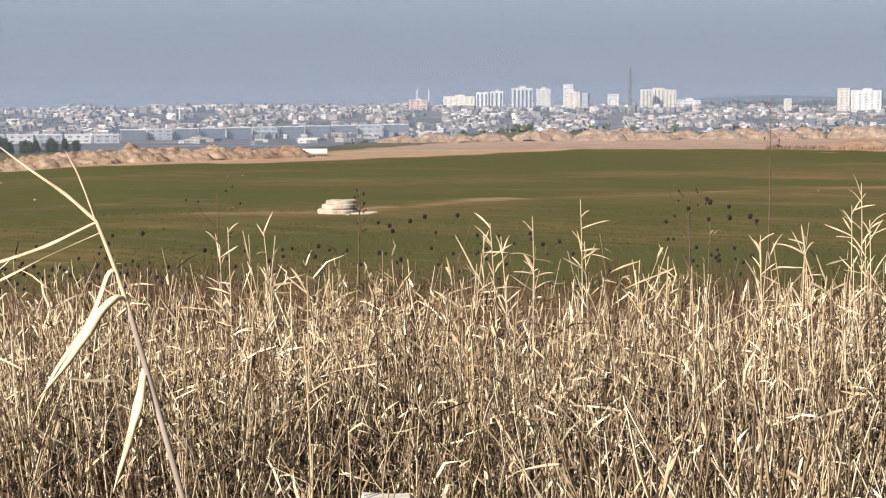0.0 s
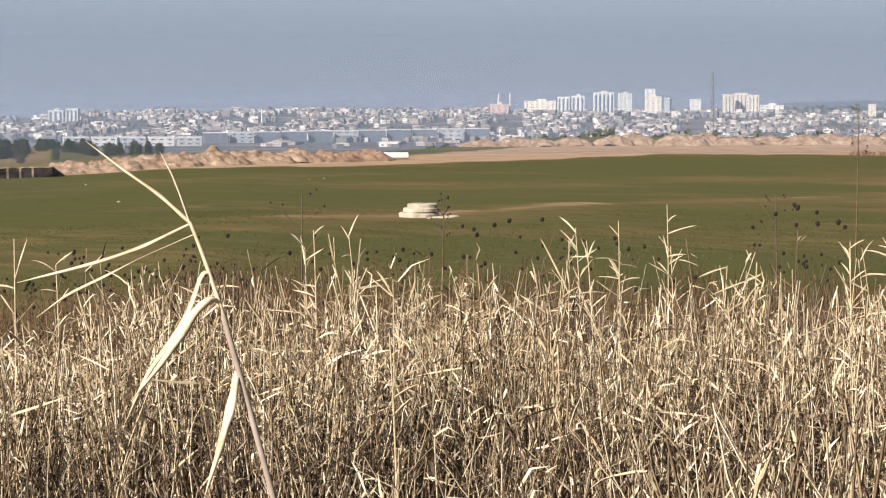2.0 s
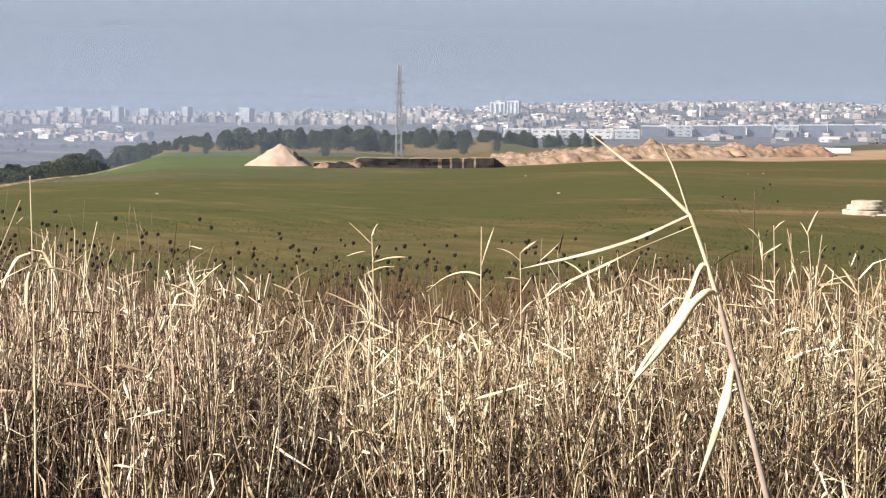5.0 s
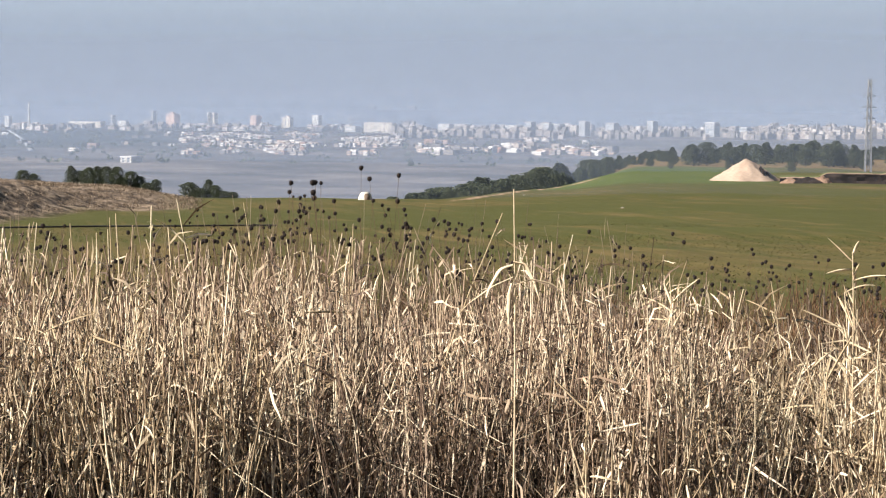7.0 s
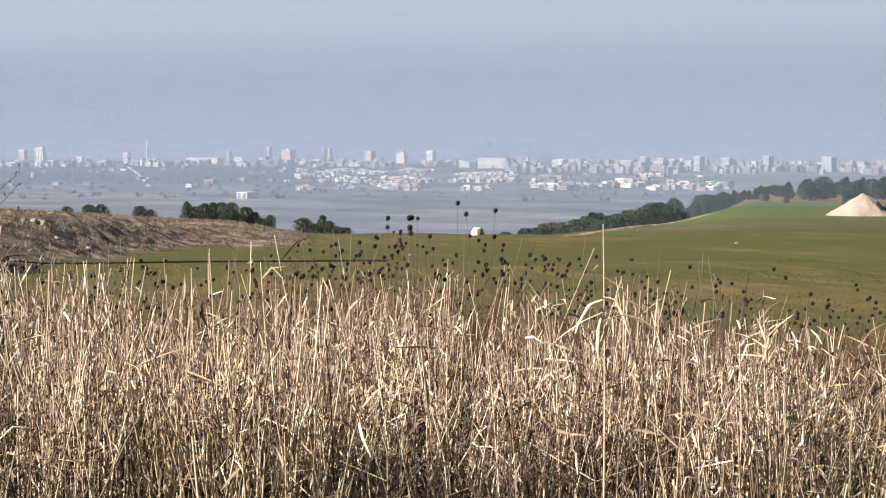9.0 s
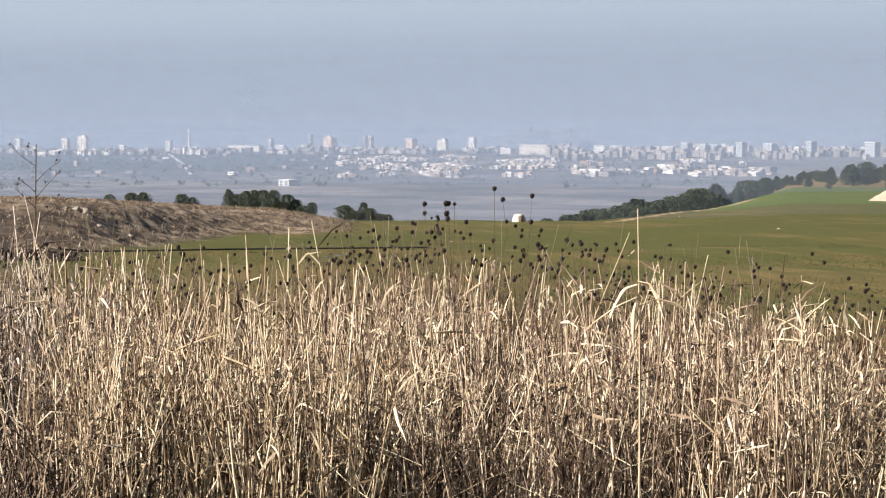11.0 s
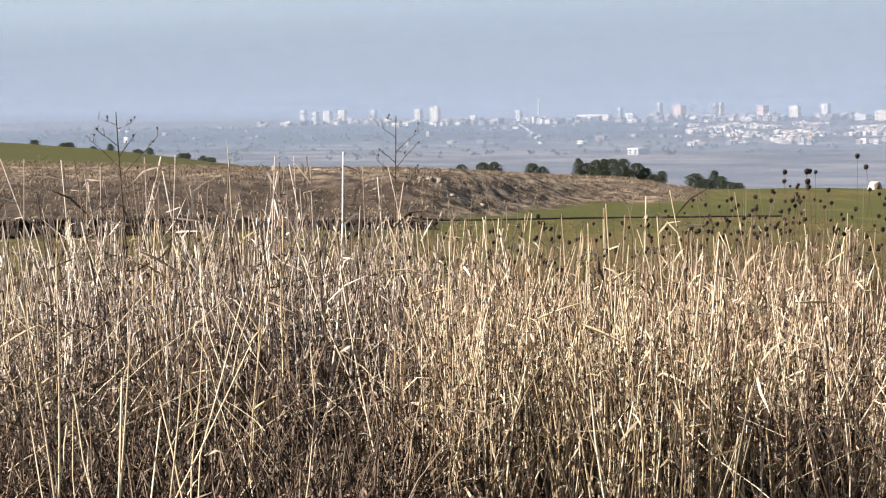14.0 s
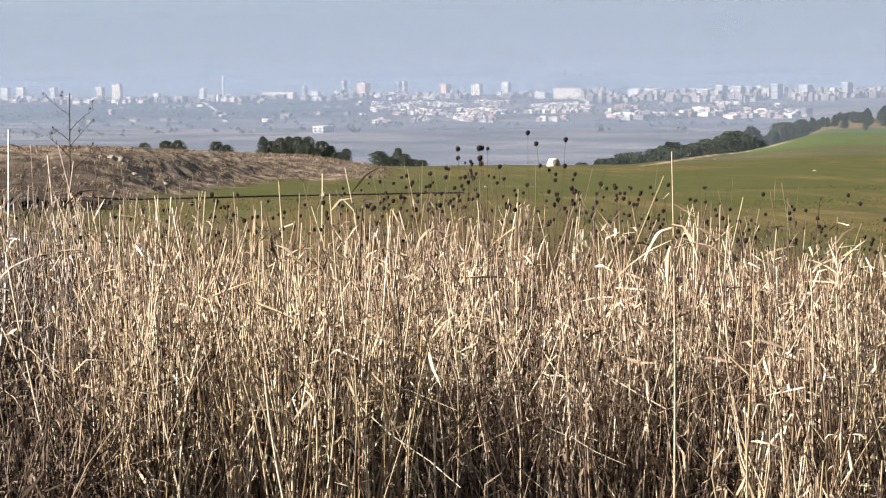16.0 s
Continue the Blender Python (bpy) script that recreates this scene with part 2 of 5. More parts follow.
def spot(az, r, up=0.0):
    x, y = xy(az, r)
    return Vector((x, y, float(ground(az, r)) + up))


def mesh_of(name, verts, faces, mats, smooth_shade=False, slots=None):
    me = bpy.data.meshes.new(name)
    me.from_pydata([tuple(v) for v in verts], [], faces)
    for m in mats if isinstance(mats, (list, tuple)) else (mats,):
        me.materials.append(m)
    if slots is not None:
        me.polygons.foreach_set("material_index", slots)
    if smooth_shade:
        me.polygons.foreach_set("use_smooth", [True] * len(me.polygons))
    me.update()
    return me


def part(name, bm, material, parent, label=""):
    me = bm
    if isinstance(bm, bmesh.types.BMesh):
        me = bpy.data.meshes.new(name)
        bm.to_mesh(me)
        bm.free()
        me.materials.append(material)
    ob = new(name, me)
    ob.parent = parent
    return tagged(ob, label)


def thing(name, place, label, category, group="", turn=0.0, size=1.0):
    ob = new(name)
    ob.empty_display_size = 0.1
    ob.matrix_world = Matrix.Translation(place) @ Matrix.Rotation(radians(turn), 4, "Z") @ Matrix.Scale(size, 4)
    return tagged(ob, label, category, group)


def fbm(x, y, scale, octaves=4, seed=0.0):
    out, amp = np.zeros_like(np.asarray(x, float)), 1.0
    flat = out.ravel()
    xs, ys = np.asarray(x, float).ravel(), np.asarray(y, float).ravel()
    for i in range(len(flat)):
        flat[i] = noise.fractal(Vector((xs[i] / scale + seed, ys[i] / scale - seed, seed)), 1.0, 2.0, octaves)
    return flat.reshape(out.shape)


# ---- ground: one sheet to the horizon ----
def build_ground():
    az = np.concatenate([np.arange(-22, 36, 0.24), np.arange(36, 62, 0.11), np.arange(62, 338, 6.0)])
    r = np.concatenate([[0.0], np.geomspace(1.0, 40, 60), np.geomspace(41.0, 112, 120), np.geomspace(114, 420, 66), np.geomspace(430, 4950, 50)])
    A, R = np.meshgrid(az, r, indexing="ij")
    side = np.where(A > 180, A - 360, A)
    X, Y = -np.sin(np.radians(A)) * R, np.cos(np.radians(A)) * R
    N1, N2, N3 = fbm(X, Y, 9.0, 4, 3.1), fbm(X, Y, 70.0, 4, 7.7), fbm(X, Y, 1.3, 3, 5.0)
    bank = smooth(36.6, 38.2, side) * smooth(-1, 4, R - bank_foot(side) - 2 * N1) * (1 - smooth(100, 125, R))
    Z = ground(side, R) + 0.12 * N1 * smooth(10, 40, R) * (1 - smooth(300, 900, R)) + 0.03 * N3 * smooth(2, 6, R) * (1 - smooth(60, 120, R))
    clods = fbm(A * 3.4, R * 0.62, 1.6, 4, 2.2)
    Z = Z + bank * (0.06 * N1 + 0.11 * np.abs(clods) + 0.09 * N3)
    # the shallow ditch along the foot of the bank
    Z = Z - 0.75 * smooth(43, 46, side) * np.exp(-(((R - 53.0) / 1.1) ** 2))
    verts = np.stack([X, Y, Z], -1).reshape(-1, 3)
    n, m = A.shape
    faces = [(i % n * m + j, i % n * m + j + 1, (i + 1) % n * m + j + 1, (i + 1) % n * m + j) for i in range(n) for j in range(m - 1)]
    me = mesh_of("ground", verts, faces, M_GROUND, True)
    far = np.interp(side, (-13, -8, -4, -2, 0, 3, 6, 13.5, 14.5, 18), (255, 264, 258, 243, 226, 209, 195, 193, 228, 290)) + 2.5 * N1
    bare = np.interp(side, (-4, -2, 0, 3, 6, 13), (86, 84, 66, 41, 28, 8))  # width of the stripped earth beyond the crop
    in_field = smooth(15, 24, R + 3 * N1) * (1 - smooth(0, 8, R - np.minimum(far, crest(side) + 60)))
    green = in_field * (0.82 + 0.28 * N2)
    line = 53 + 2.6 * np.clip(3.5 - side, 0, 40)
    streak = np.exp(-(((R - line) / (1.5 + 0.03 * line)) ** 2)) * (1 - smooth(8, 12, side)) * (0.75 + 0.9 * N1) * smooth(0.7, 0.9, R / 54)
    green = np.clip(green - 0.35 * np.clip(streak, 0, 1), 0, 1)
    green = np.where((R > far + bare) & (side < 14), 0.75 + 0.3 * N2, green)
    dirt = np.clip(streak, 0, 1) * 0.55
    along, over = (0.74 * X - 0.67 * Y), (0.67 * X + 0.74 * Y)
    thin = smooth(0.12, 0.5, fbm(along * 0.35, over * 5.0, 7.0, 4, 1.7)) * smooth(13, 20, side) * (1 - smooth(34, 38, side)) * smooth(28, 45, R) * (1 - smooth(130, 170, R))
    green = green - 0.15 * thin
    blotch = smooth(0.15, 0.55, fbm(X, Y, 11.0, 4, 12.4)) * smooth(14, 19, side) * (1 - smooth(36, 40, side)) * smooth(24, 34, R) * (1 - smooth(110, 150, R))
    green = green - 0.13 * blotch
    furrow = np.sin((over + 1.2 * N1) * 0.9) * 0.5 + 0.5
    green = green - 0.12 * smooth(16, 22, side) * (1 - smooth(33, 38, side)) * furrow**6 * smooth(35, 60, R) * np.clip(0.5 + N2, 0, 1)
    dirt = np.maximum(dirt, smooth(-6, 4, R - far) * (1 - smooth(325, 350, R)) * (1 - smooth(12.5, 14.5, side)) * (1 - smooth(0, 8, R - far - bare)))
    dirt = np.maximum(dirt, 0.62 * (1 - smooth(-9, -6, side)) * np.exp(-(((R - far + 14) / 2.2) ** 2)))
    heap_line = 196 + 3.25 * (13.2 - side)
    dirt = np.maximum(dirt, smooth(3, 5, side) * (1 - smooth(13.5, 14.5, side)) * np.exp(-(((R - heap_line + 3) / 3.5) ** 2)))
    dirt = np.maximum(dirt, 0.9 * smooth(24.2, 25, side) * (1 - smooth(28.5, 30, side)) * np.exp(-(((R - crest(side) + 8) / 6) ** 2)))
    dry = np.clip(1.2 * (1 - smooth(11, 18, R + 4 * N1)), 0, 1) * 0.75
    reed_shade = (1 - smooth(11.0, 13.0, R + 1.5 * N1)) * smooth(4.5, 6.0, R) * 0.9  # shade under the reeds, put into the ground colour
    dry = np.maximum(dry, bank * 1.0)
    # shadow along the bank's foot, painted into the ground
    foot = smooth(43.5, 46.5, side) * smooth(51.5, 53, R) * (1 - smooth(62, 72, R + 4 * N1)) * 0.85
    dry = np.maximum(dry, smooth(275, 300, R) * (1 - smooth(900, 1500, R)) * smooth(13, 15, side) * (1 - smooth(45, 50, side)) * 0.22)
    dry = np.maximum(dry, smooth(1100, 1600, R) * (0.35 + 0.5 * np.clip(N2 + 0.3, 0, 1)))
    green = np.maximum(green, smooth(46, 50, side) * smooth(95, 108, R) * (1 - smooth(400, 600, R)))
    dry = np.where((side > 46) & (R > 105) & (R < 500), dry * 0.2, dry)
    plain = me.attributes.new("plain", "FLOAT", "POINT")
    plain.data.foreach_set("value", np.where(side > 24, smooth(380, 650, R), smooth(900, 1500, R)).astype(np.float32).ravel())
    lush = me.attributes.new("lush", "FLOAT", "POINT")
    fresh = 0.10 * smooth(13, 19, side) * (1 - smooth(44, 48, side)) * in_field
    lush.data.foreach_set("value", np.maximum(fresh, 0.8 * smooth(18.5, 21.0, side) * (1 - smooth(25.5, 27.5, side)) * smooth(168, 186, R + 6 * N1) * (1 - smooth(280, 300, R))).astype(np.float32).ravel())
    wood = me.attributes.new("wood", "FLOAT", "POINT")
    wood.data.foreach_set("value", (smooth(35, 39, A + 3 * N2) * smooth(1900, 2200, R + 300 * N2) * (1 - smooth(3100, 3500, R))).astype(np.float32).ravel())
    layer = me.color_attributes.new("zone", "FLOAT_COLOR", "POINT")
    c = np.stack([np.clip(green, 0, 1), np.clip(dirt, 0, 1), np.clip(dry, 0, 1), np.clip(np.maximum(foot, reed_shade), 0, 1)], -1)
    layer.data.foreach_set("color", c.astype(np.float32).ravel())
    tagged(new("ground", me), "gently sloping farmland falling to a wide plain", "ground", kind="structure")


build_ground()


# ---- haze and sky over the plain, painted on layered sheets ----
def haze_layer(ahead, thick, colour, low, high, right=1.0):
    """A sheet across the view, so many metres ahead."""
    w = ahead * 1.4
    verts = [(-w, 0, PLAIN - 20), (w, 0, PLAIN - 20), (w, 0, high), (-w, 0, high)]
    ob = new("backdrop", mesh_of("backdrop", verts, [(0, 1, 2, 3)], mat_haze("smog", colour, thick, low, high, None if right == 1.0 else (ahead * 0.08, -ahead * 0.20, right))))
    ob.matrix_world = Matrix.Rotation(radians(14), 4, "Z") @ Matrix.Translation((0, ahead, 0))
    tagged(ob, "blue-grey sheet painted as haze and sky over the plain", "haze", kind="structure")


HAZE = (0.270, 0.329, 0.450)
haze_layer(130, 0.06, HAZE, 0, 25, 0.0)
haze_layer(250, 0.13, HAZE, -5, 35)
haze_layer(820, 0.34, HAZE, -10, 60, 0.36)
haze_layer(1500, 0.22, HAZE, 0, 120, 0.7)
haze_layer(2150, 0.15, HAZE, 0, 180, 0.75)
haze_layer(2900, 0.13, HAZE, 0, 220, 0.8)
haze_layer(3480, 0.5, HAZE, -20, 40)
# opaque sheets coloured as the horizon smog and the sky above
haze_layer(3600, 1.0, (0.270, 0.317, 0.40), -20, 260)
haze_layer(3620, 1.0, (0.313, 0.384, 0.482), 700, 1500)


def far_hills():
    """Low wooded hills that close the plain, their tops at the given elevations."""
    az = np.arange(-16, 60.2, 0.1)
    el = np.interp(az, (-16, -13, -10, -8, -6, 2, 16, 28, 34, 40, 44, 48, 52, 56, 60), (-0.05, -0.10, 0.0, -0.05, -0.32, -0.5, -0.62, -0.76, -0.72, -0.70, -0.66, -0.58, -0.50, -0.44, -0.40))
    el = el + 0.03 * fbm(az, 0 * az, 1.6, 4, 3.0)
    rows = []
    for ahead, share in ((3587.0, 0.0), (3589.0, 0.45), (3592.0, 0.8), (3594.0, 1.0), (3598.0, 0.0)):
        x = -np.tan(np.radians(az - 14)) * ahead
        top = EYE + np.hypot(x, ahead) * np.tan(np.radians(el))
        rows.append(np.stack([x, 0 * x + ahead, (PLAIN - 25) + share * (top - PLAIN + 25)], -1))
    n = len(az)
    faces = [(k * n + i, k * n + i + 1, (k + 1) * n + i + 1, (k + 1) * n + i) for k in range(len(rows) - 1) for i in range(n - 1)]
    ob = new("backdrop", mesh_of("backdrop", np.concatenate(rows), faces, mat_simple("far_woods", (0.02, 0.03, 0.03), (0.09, 0.09, 0.08), 0.012, 0.95), True))
    ob.matrix_world = Matrix.Rotation(radians(14), 4, "Z")
    tagged(ob, "low blue-grey wooded hills behind the city", "hills", kind="structure")


far_hills()


# ---- dry reeds ----
RS = np.random.RandomState(11)


def stems(base, tip, bend, r0, r1, rings=5, sides=3, kink=0.0):
    """Tapered stalks from base to tip, bowed by bend, knocked out of line by kink metres. Returns vertices (n, rings, sides, 3) and faces."""
    n = len(base)
    t = np.linspace(0, 1, rings)[None, :, None]
    c = base[:, None] * (1 - t) + tip[:, None] * t + bend[:, None] * (t * (1 - t) * 4)
    if kink:
        c = c + RS.normal(0, kink, (n, rings, 3)) * np.array((1, 1, 0.2)) * np.sqrt(t)
    rad = (r0[:, None] * (1 - t[..., 0]) + r1[:, None] * t[..., 0])[..., None, None]
    a = 2 * np.pi * np.arange(sides) / sides
    off = np.stack([np.cos(a), np.sin(a), 0 * a], -1)[None, None]
    v = c[:, :, None] + rad * off
    i, k, s = np.meshgrid(np.arange(n), np.arange(rings - 1), np.arange(sides), indexing="ij")
    q = lambda kk, ss: (i * rings + kk) * sides + ss % sides
    f = np.stack([q(k, s), q(k, s + 1), q(k + 1, s + 1), q(k + 1, s)], -1).reshape(-1, 4)
    return v.reshape(-1, 3), f, c


def blades(root, way, length, width, droop, side, segs=4, way2=None):
    """Leaf ribbons with a point: from root along way, kinked half-way, bending down by droop, flat across side."""
    n = len(root)
    t = np.linspace(0, 1, segs + 1)[None, :, None]
    way2 = way if way2 is None else way2
    c = root[:, None] + length[:, None, None] * (way[:, None] * np.minimum(t, 0.5) + way2[:, None] * np.maximum(t - 0.5, 0))
    c = c - np.array((0, 0, 1.0)) * (droop * length)[:, None, None] * t**2
    w = width[:, None, None] * np.array([0.55, 1.0, 0.9, 0.6, 0.08])[None, : segs + 1, None] / 2
    v = np.stack([c - side[:, None] * w, c + side[:, None] * w], 2)
    i, k = np.meshgrid(np.arange(n), np.arange(segs), indexing="ij")
    q = lambda kk, ss: (i * (segs + 1) + kk) * 2 + ss
    f = np.stack([q(k, 0), q(k, 1), q(k + 1, 1), q(k + 1, 0)], -1).reshape(-1, 4)
    return v.reshape(-1, 3), f


def unit(v):
    return v / np.linalg.norm(v, axis=-1, keepdims=True)


def fast_mesh(name, chunks, mat):
    vs, fs, o = [], [], 0
    for v, f in chunks:
        vs.append(v), fs.append(f + o)
        o += len(v)
    v, f = np.concatenate(vs), np.concatenate(fs)
    me = bpy.data.meshes.new(name)
    me.vertices.add(len(v)), me.loops.add(f.size), me.polygons.add(len(f))
    me.vertices.foreach_set("co", v.astype(np.float32).ravel())
    me.loops.foreach_set("vertex_index", f.astype(np.int32).ravel())
    me.polygons.foreach_set("loop_start", np.arange(0, f.size, 4, dtype=np.int32))
    me.polygons.foreach_set("use_smooth", np.ones(len(f), dtype=bool))
    me.update(calc_edges=True)
    me.materials.append(mat)
    return me


def reed_height(az):
    """How high the bed stands: lower to the right, higher to the left."""
    return 0.98 - 0.04 * smooth(11, 15, az) * (1 - smooth(21, 26, az)) + 0.15 * smooth(21, 30, az) + 0.12 * smooth(33, 54, az)


def reed_patch(n, az0, az1, r0, r1, scale, leafy, mat, name, label, thin=1.0, lean=0.13, low=0.0, crown=0.0):
    az = RS.uniform(az0, az1, n)
    r = np.sqrt(RS.uniform(r0**2, r1**2, n))
    p = xy(az, r).T
    clump = np.array([noise.noise(Vector((x * 1.6, y * 1.6, 2.0))) for x, y in p])
    patchy = np.array([noise.noise(Vector((x * 0.6, y * 0.6, 9.0))) for x, y in p])
    keep = RS.uniform(0, 1, n) < 0.66 + 1.15 * clump + 0.55 * patchy
    az, r, p, clump, patchy = az[keep], r[keep], p[keep], clump[keep], patchy[keep]
    n = len(az)
    h = reed_height(az) * scale * np.clip(RS.normal(0.88, 0.15, n) + 0.24 * clump + 0.26 * patchy, 0.3, 1.2)
    base = np.column_stack([p, ground(az, r) - 0.03])
    tip = base + np.column_stack([RS.normal(0, lean, n) * h, RS.normal(0, lean, n) * h, h])
    bend = np.column_stack([RS.normal(0, 0.035, n), RS.normal(0, 0.035, n), 0 * h]) * h[:, None]
    thick = 0.0024 + 0.0042 * RS.beta(1.2, 2.4, n)
    sv, sf, c = stems(base, tip, bend, thick * thin, thick * RS.uniform(0.4, 0.75, n) * thin, 6, 3, 0.008)
    chunks = [(sv, sf)]
    for _ in range(leafy):
        u = RS.uniform(0.25 + low, 1.0, n)
        root = base * (1 - u[:, None]) + tip * u[:, None] + bend * (u * (1 - u) * 4)[:, None]
        a = RS.uniform(0, 2 * np.pi, n)
        up = np.where(RS.rand(n) < 0.72, RS.uniform(0.6, 3.2, n), RS.uniform(-2.5, 0.3, n))
        way = unit(np.column_stack([np.cos(a), np.sin(a), up]))
        side = unit(np.cross(way, RS.normal(0, 1, (n, 3))))
        way2 = unit(way + RS.normal(0, 0.75, (n, 3)) - np.array((0, 0, 0.35)))
        chunks.append(blades(root, way, RS.uniform(0.04, 0.15, n), RS.uniform(0.004, 0.0105, n), RS.uniform(-0.05, 0.35, n), side, 4, way2))
    if crown:  # stiff broken leaves standing off the upper half
        for _ in range(2):
            pick = RS.rand(n) < crown
            m = int(pick.sum())
            u = RS.uniform(0.6, 0.98, m)[:, None]
            root = base[pick] * (1 - u) + tip[pick] * u + bend[pick] * (u * (1 - u) * 4)
            a = RS.uniform(0, 2 * np.pi, m)
            way = unit(np.column_stack([np.cos(a), np.sin(a), RS.uniform(-0.5, 1.5, m)]))
            side = unit(np.cross(way, RS.normal(0, 1, (m, 3))))
            way2 = unit(way + RS.normal(0, 0.2, (m, 3)) - np.array((0, 0, 0.25)) * RS.rand(m, 1))
            chunks.append(blades(root, way, RS.uniform(0.09, 0.24, m), RS.uniform(0.006, 0.011, m), RS.uniform(0, 0.15, m), side, 4, way2))
    tagged(new(name, fast_mesh(name, chunks, mat)), label, "dry reeds", kind="stuff")


def litter(n, az0, az1, r0, r1, low, top, mat, label, size=1.0, upright=0.9):
    """Curled scraps of dead leaf caught between the stalks."""
    az, r = RS.uniform(az0, az1, n), np.sqrt(RS.uniform(r0**2, r1**2, n))
    p = xy(az, r).T
    clump = np.array([noise.noise(Vector((x * 1.6, y * 1.6, 2.0))) + 0.6 * noise.noise(Vector((x * 4.1, y * 4.1, 6.0))) for x, y in p])
    keep = RS.uniform(0, 1, n) < 0.6 + 1.2 * clump
    az, r, p, clump = az[keep], r[keep], p[keep], clump[keep]
    n = len(az)
    h = reed_height(az) * (low + (top - low) * RS.beta(1.15, 1.1, n)) * (1 + 0.25 * clump)
    root = np.column_stack([p, ground(az, r) + h])
    way = unit(RS.normal(0, 0.6, (n, 3)) + np.array((0, 0, upright)))
    way2 = unit(way + RS.normal(0, 0.8, (n, 3)) - np.array((0, 0, 0.3)))
    side = unit(np.cross(way, RS.normal(0, 1, (n, 3))))
    v, f = blades(root, way, RS.uniform(0.04, 0.13, n) * size, RS.uniform(0.0025, 0.0070, n) * size, RS.uniform(-0.2, 0.7, n), side, 4, way2)
    tagged(new("reed_litter", fast_mesh("reed_litter", [(v, f)], mat)), label, "dry leaves", kind="stuff")


# ---- earth heaps, sand pile and pit ----
def mound_mesh(name, length, width, height, seed, mat, rough=0.22, peaked=1.0):
    """A dumped heap: steep flanks, uneven top, lumps."""
    n = 46
    g = np.linspace(-1, 1, n)
    U, V = np.meshgrid(g, g, indexing="ij")
    d = np.sqrt(U**2 + V**2)
    lump = fbm(U, V, 0.45, 4, seed)
    d2 = d * (1 + 0.22 * fbm(U, V, 0.9, 2, seed + 9))
    h = np.clip(1 - d2, 0, 1)
    h = h if peaked >= 1 else 1 - (1 - h) ** (1 + 1.2 * (1 - peaked))
    Z = height * (h + (rough * lump + 0.5 * rough * fbm(U, V, 0.13, 3, seed + 4)) * np.clip(h * 3, 0, 1)) - 0.25 * (d2 > 1) - 0.02
    verts = np.stack([U * length / 2, V * width / 2, Z], -1).reshape(-1, 3)
    faces = [(i * n + j, (i + 1) * n + j, (i + 1) * n + j + 1, i * n + j + 1) for i in range(n - 1) for j in range(n - 1)]
    return mesh_of(name, verts, faces, mat, True)


def heap(az, r, length, width, height, seed, mat=None, label="", name="earth_mound", group="", peaked=0.5, turn=None, rough=0.22):
    me = mound_mesh(name, length, width, height, seed, mat or M_HEAP, rough, peaked)
    ob = new(name, me)
    ob.matrix_world = Matrix.Translation(spot(az, r)) @ Matrix.Rotation(radians(az if turn is None else turn), 4, "Z")
    return tagged(ob, label or "heap of pale dug earth beside the field", "earth heap", group)


rnd = random.Random(4)
left_row = [(13.2, 196, 1.9), (12.0, 198, 2.3), (10.8, 202, 2.3), (9.6, 206, 2.3), (8.3, 209, 2.4), (7.1, 214, 2.3), (6.0, 219, 2.1), (5.2, 222, 1.7)]
for i, (a, r, h) in enumerate(left_row):
    heap(a, r, 9.5 + rnd.uniform(-0.5, 2.5), 7, h * 0.55 + rnd.uniform(-0.15, 0.12), 11 + i, M_REDSOIL if i > 5 else None, group="heaps along the left of the field", peaked=0.0, rough=0.5)
for i in range(10):
    heap(13.6 - 0.9 * i + rnd.uniform(-0.2, 0.2), 193 + 3.4 * i + rnd.uniform(-1, 1), rnd.uniform(3, 6), 4, rnd.uniform(0.5, 1.1), 160 + i, M_REDSOIL if i in (4, 8) else None, group="heaps along the left of the field", peaked=0.3, rough=0.3)
heap(4.6, 226, 6, 5, 1.3, 29, M_REDSOIL, "low heap of red-brown soil beside the track", peaked=0.5)
for i in range(16):
    a = 1.2 - i * 0.93 + rnd.uniform(-0.25, 0.25)
    heap(a, 300 + 2.5 * i + rnd.uniform(-3, 3), rnd.uniform(7.0, 10.0), 7, 1.3 + 0.05 * i + rnd.uniform(-0.4, 0.3), 40 + i, group="row of tipped earth heaps", label="tipped heap of tan earth in a long row", peaked=0.3)
heap(-12.4, 262, 12, 6, 1.3, 77, M_REDSOIL, "spread heap of red-brown soil at the track", peaked=0.3)
heap(20.4, 192, 7.1, 7.1, 2.25, 90, M_SAND, "pointed pile of pale sand on the field", "sand_mound", peaked=1.0, rough=0.06)
# added near-black mound standing in for the sand pile's shadow side
heap(19.95, 191.0, 2.2, 2.6, 1.35, 93, M_SHADE, "dark mound added for the shadow on the sand pile's flank", peaked=0.9, rough=0.35)


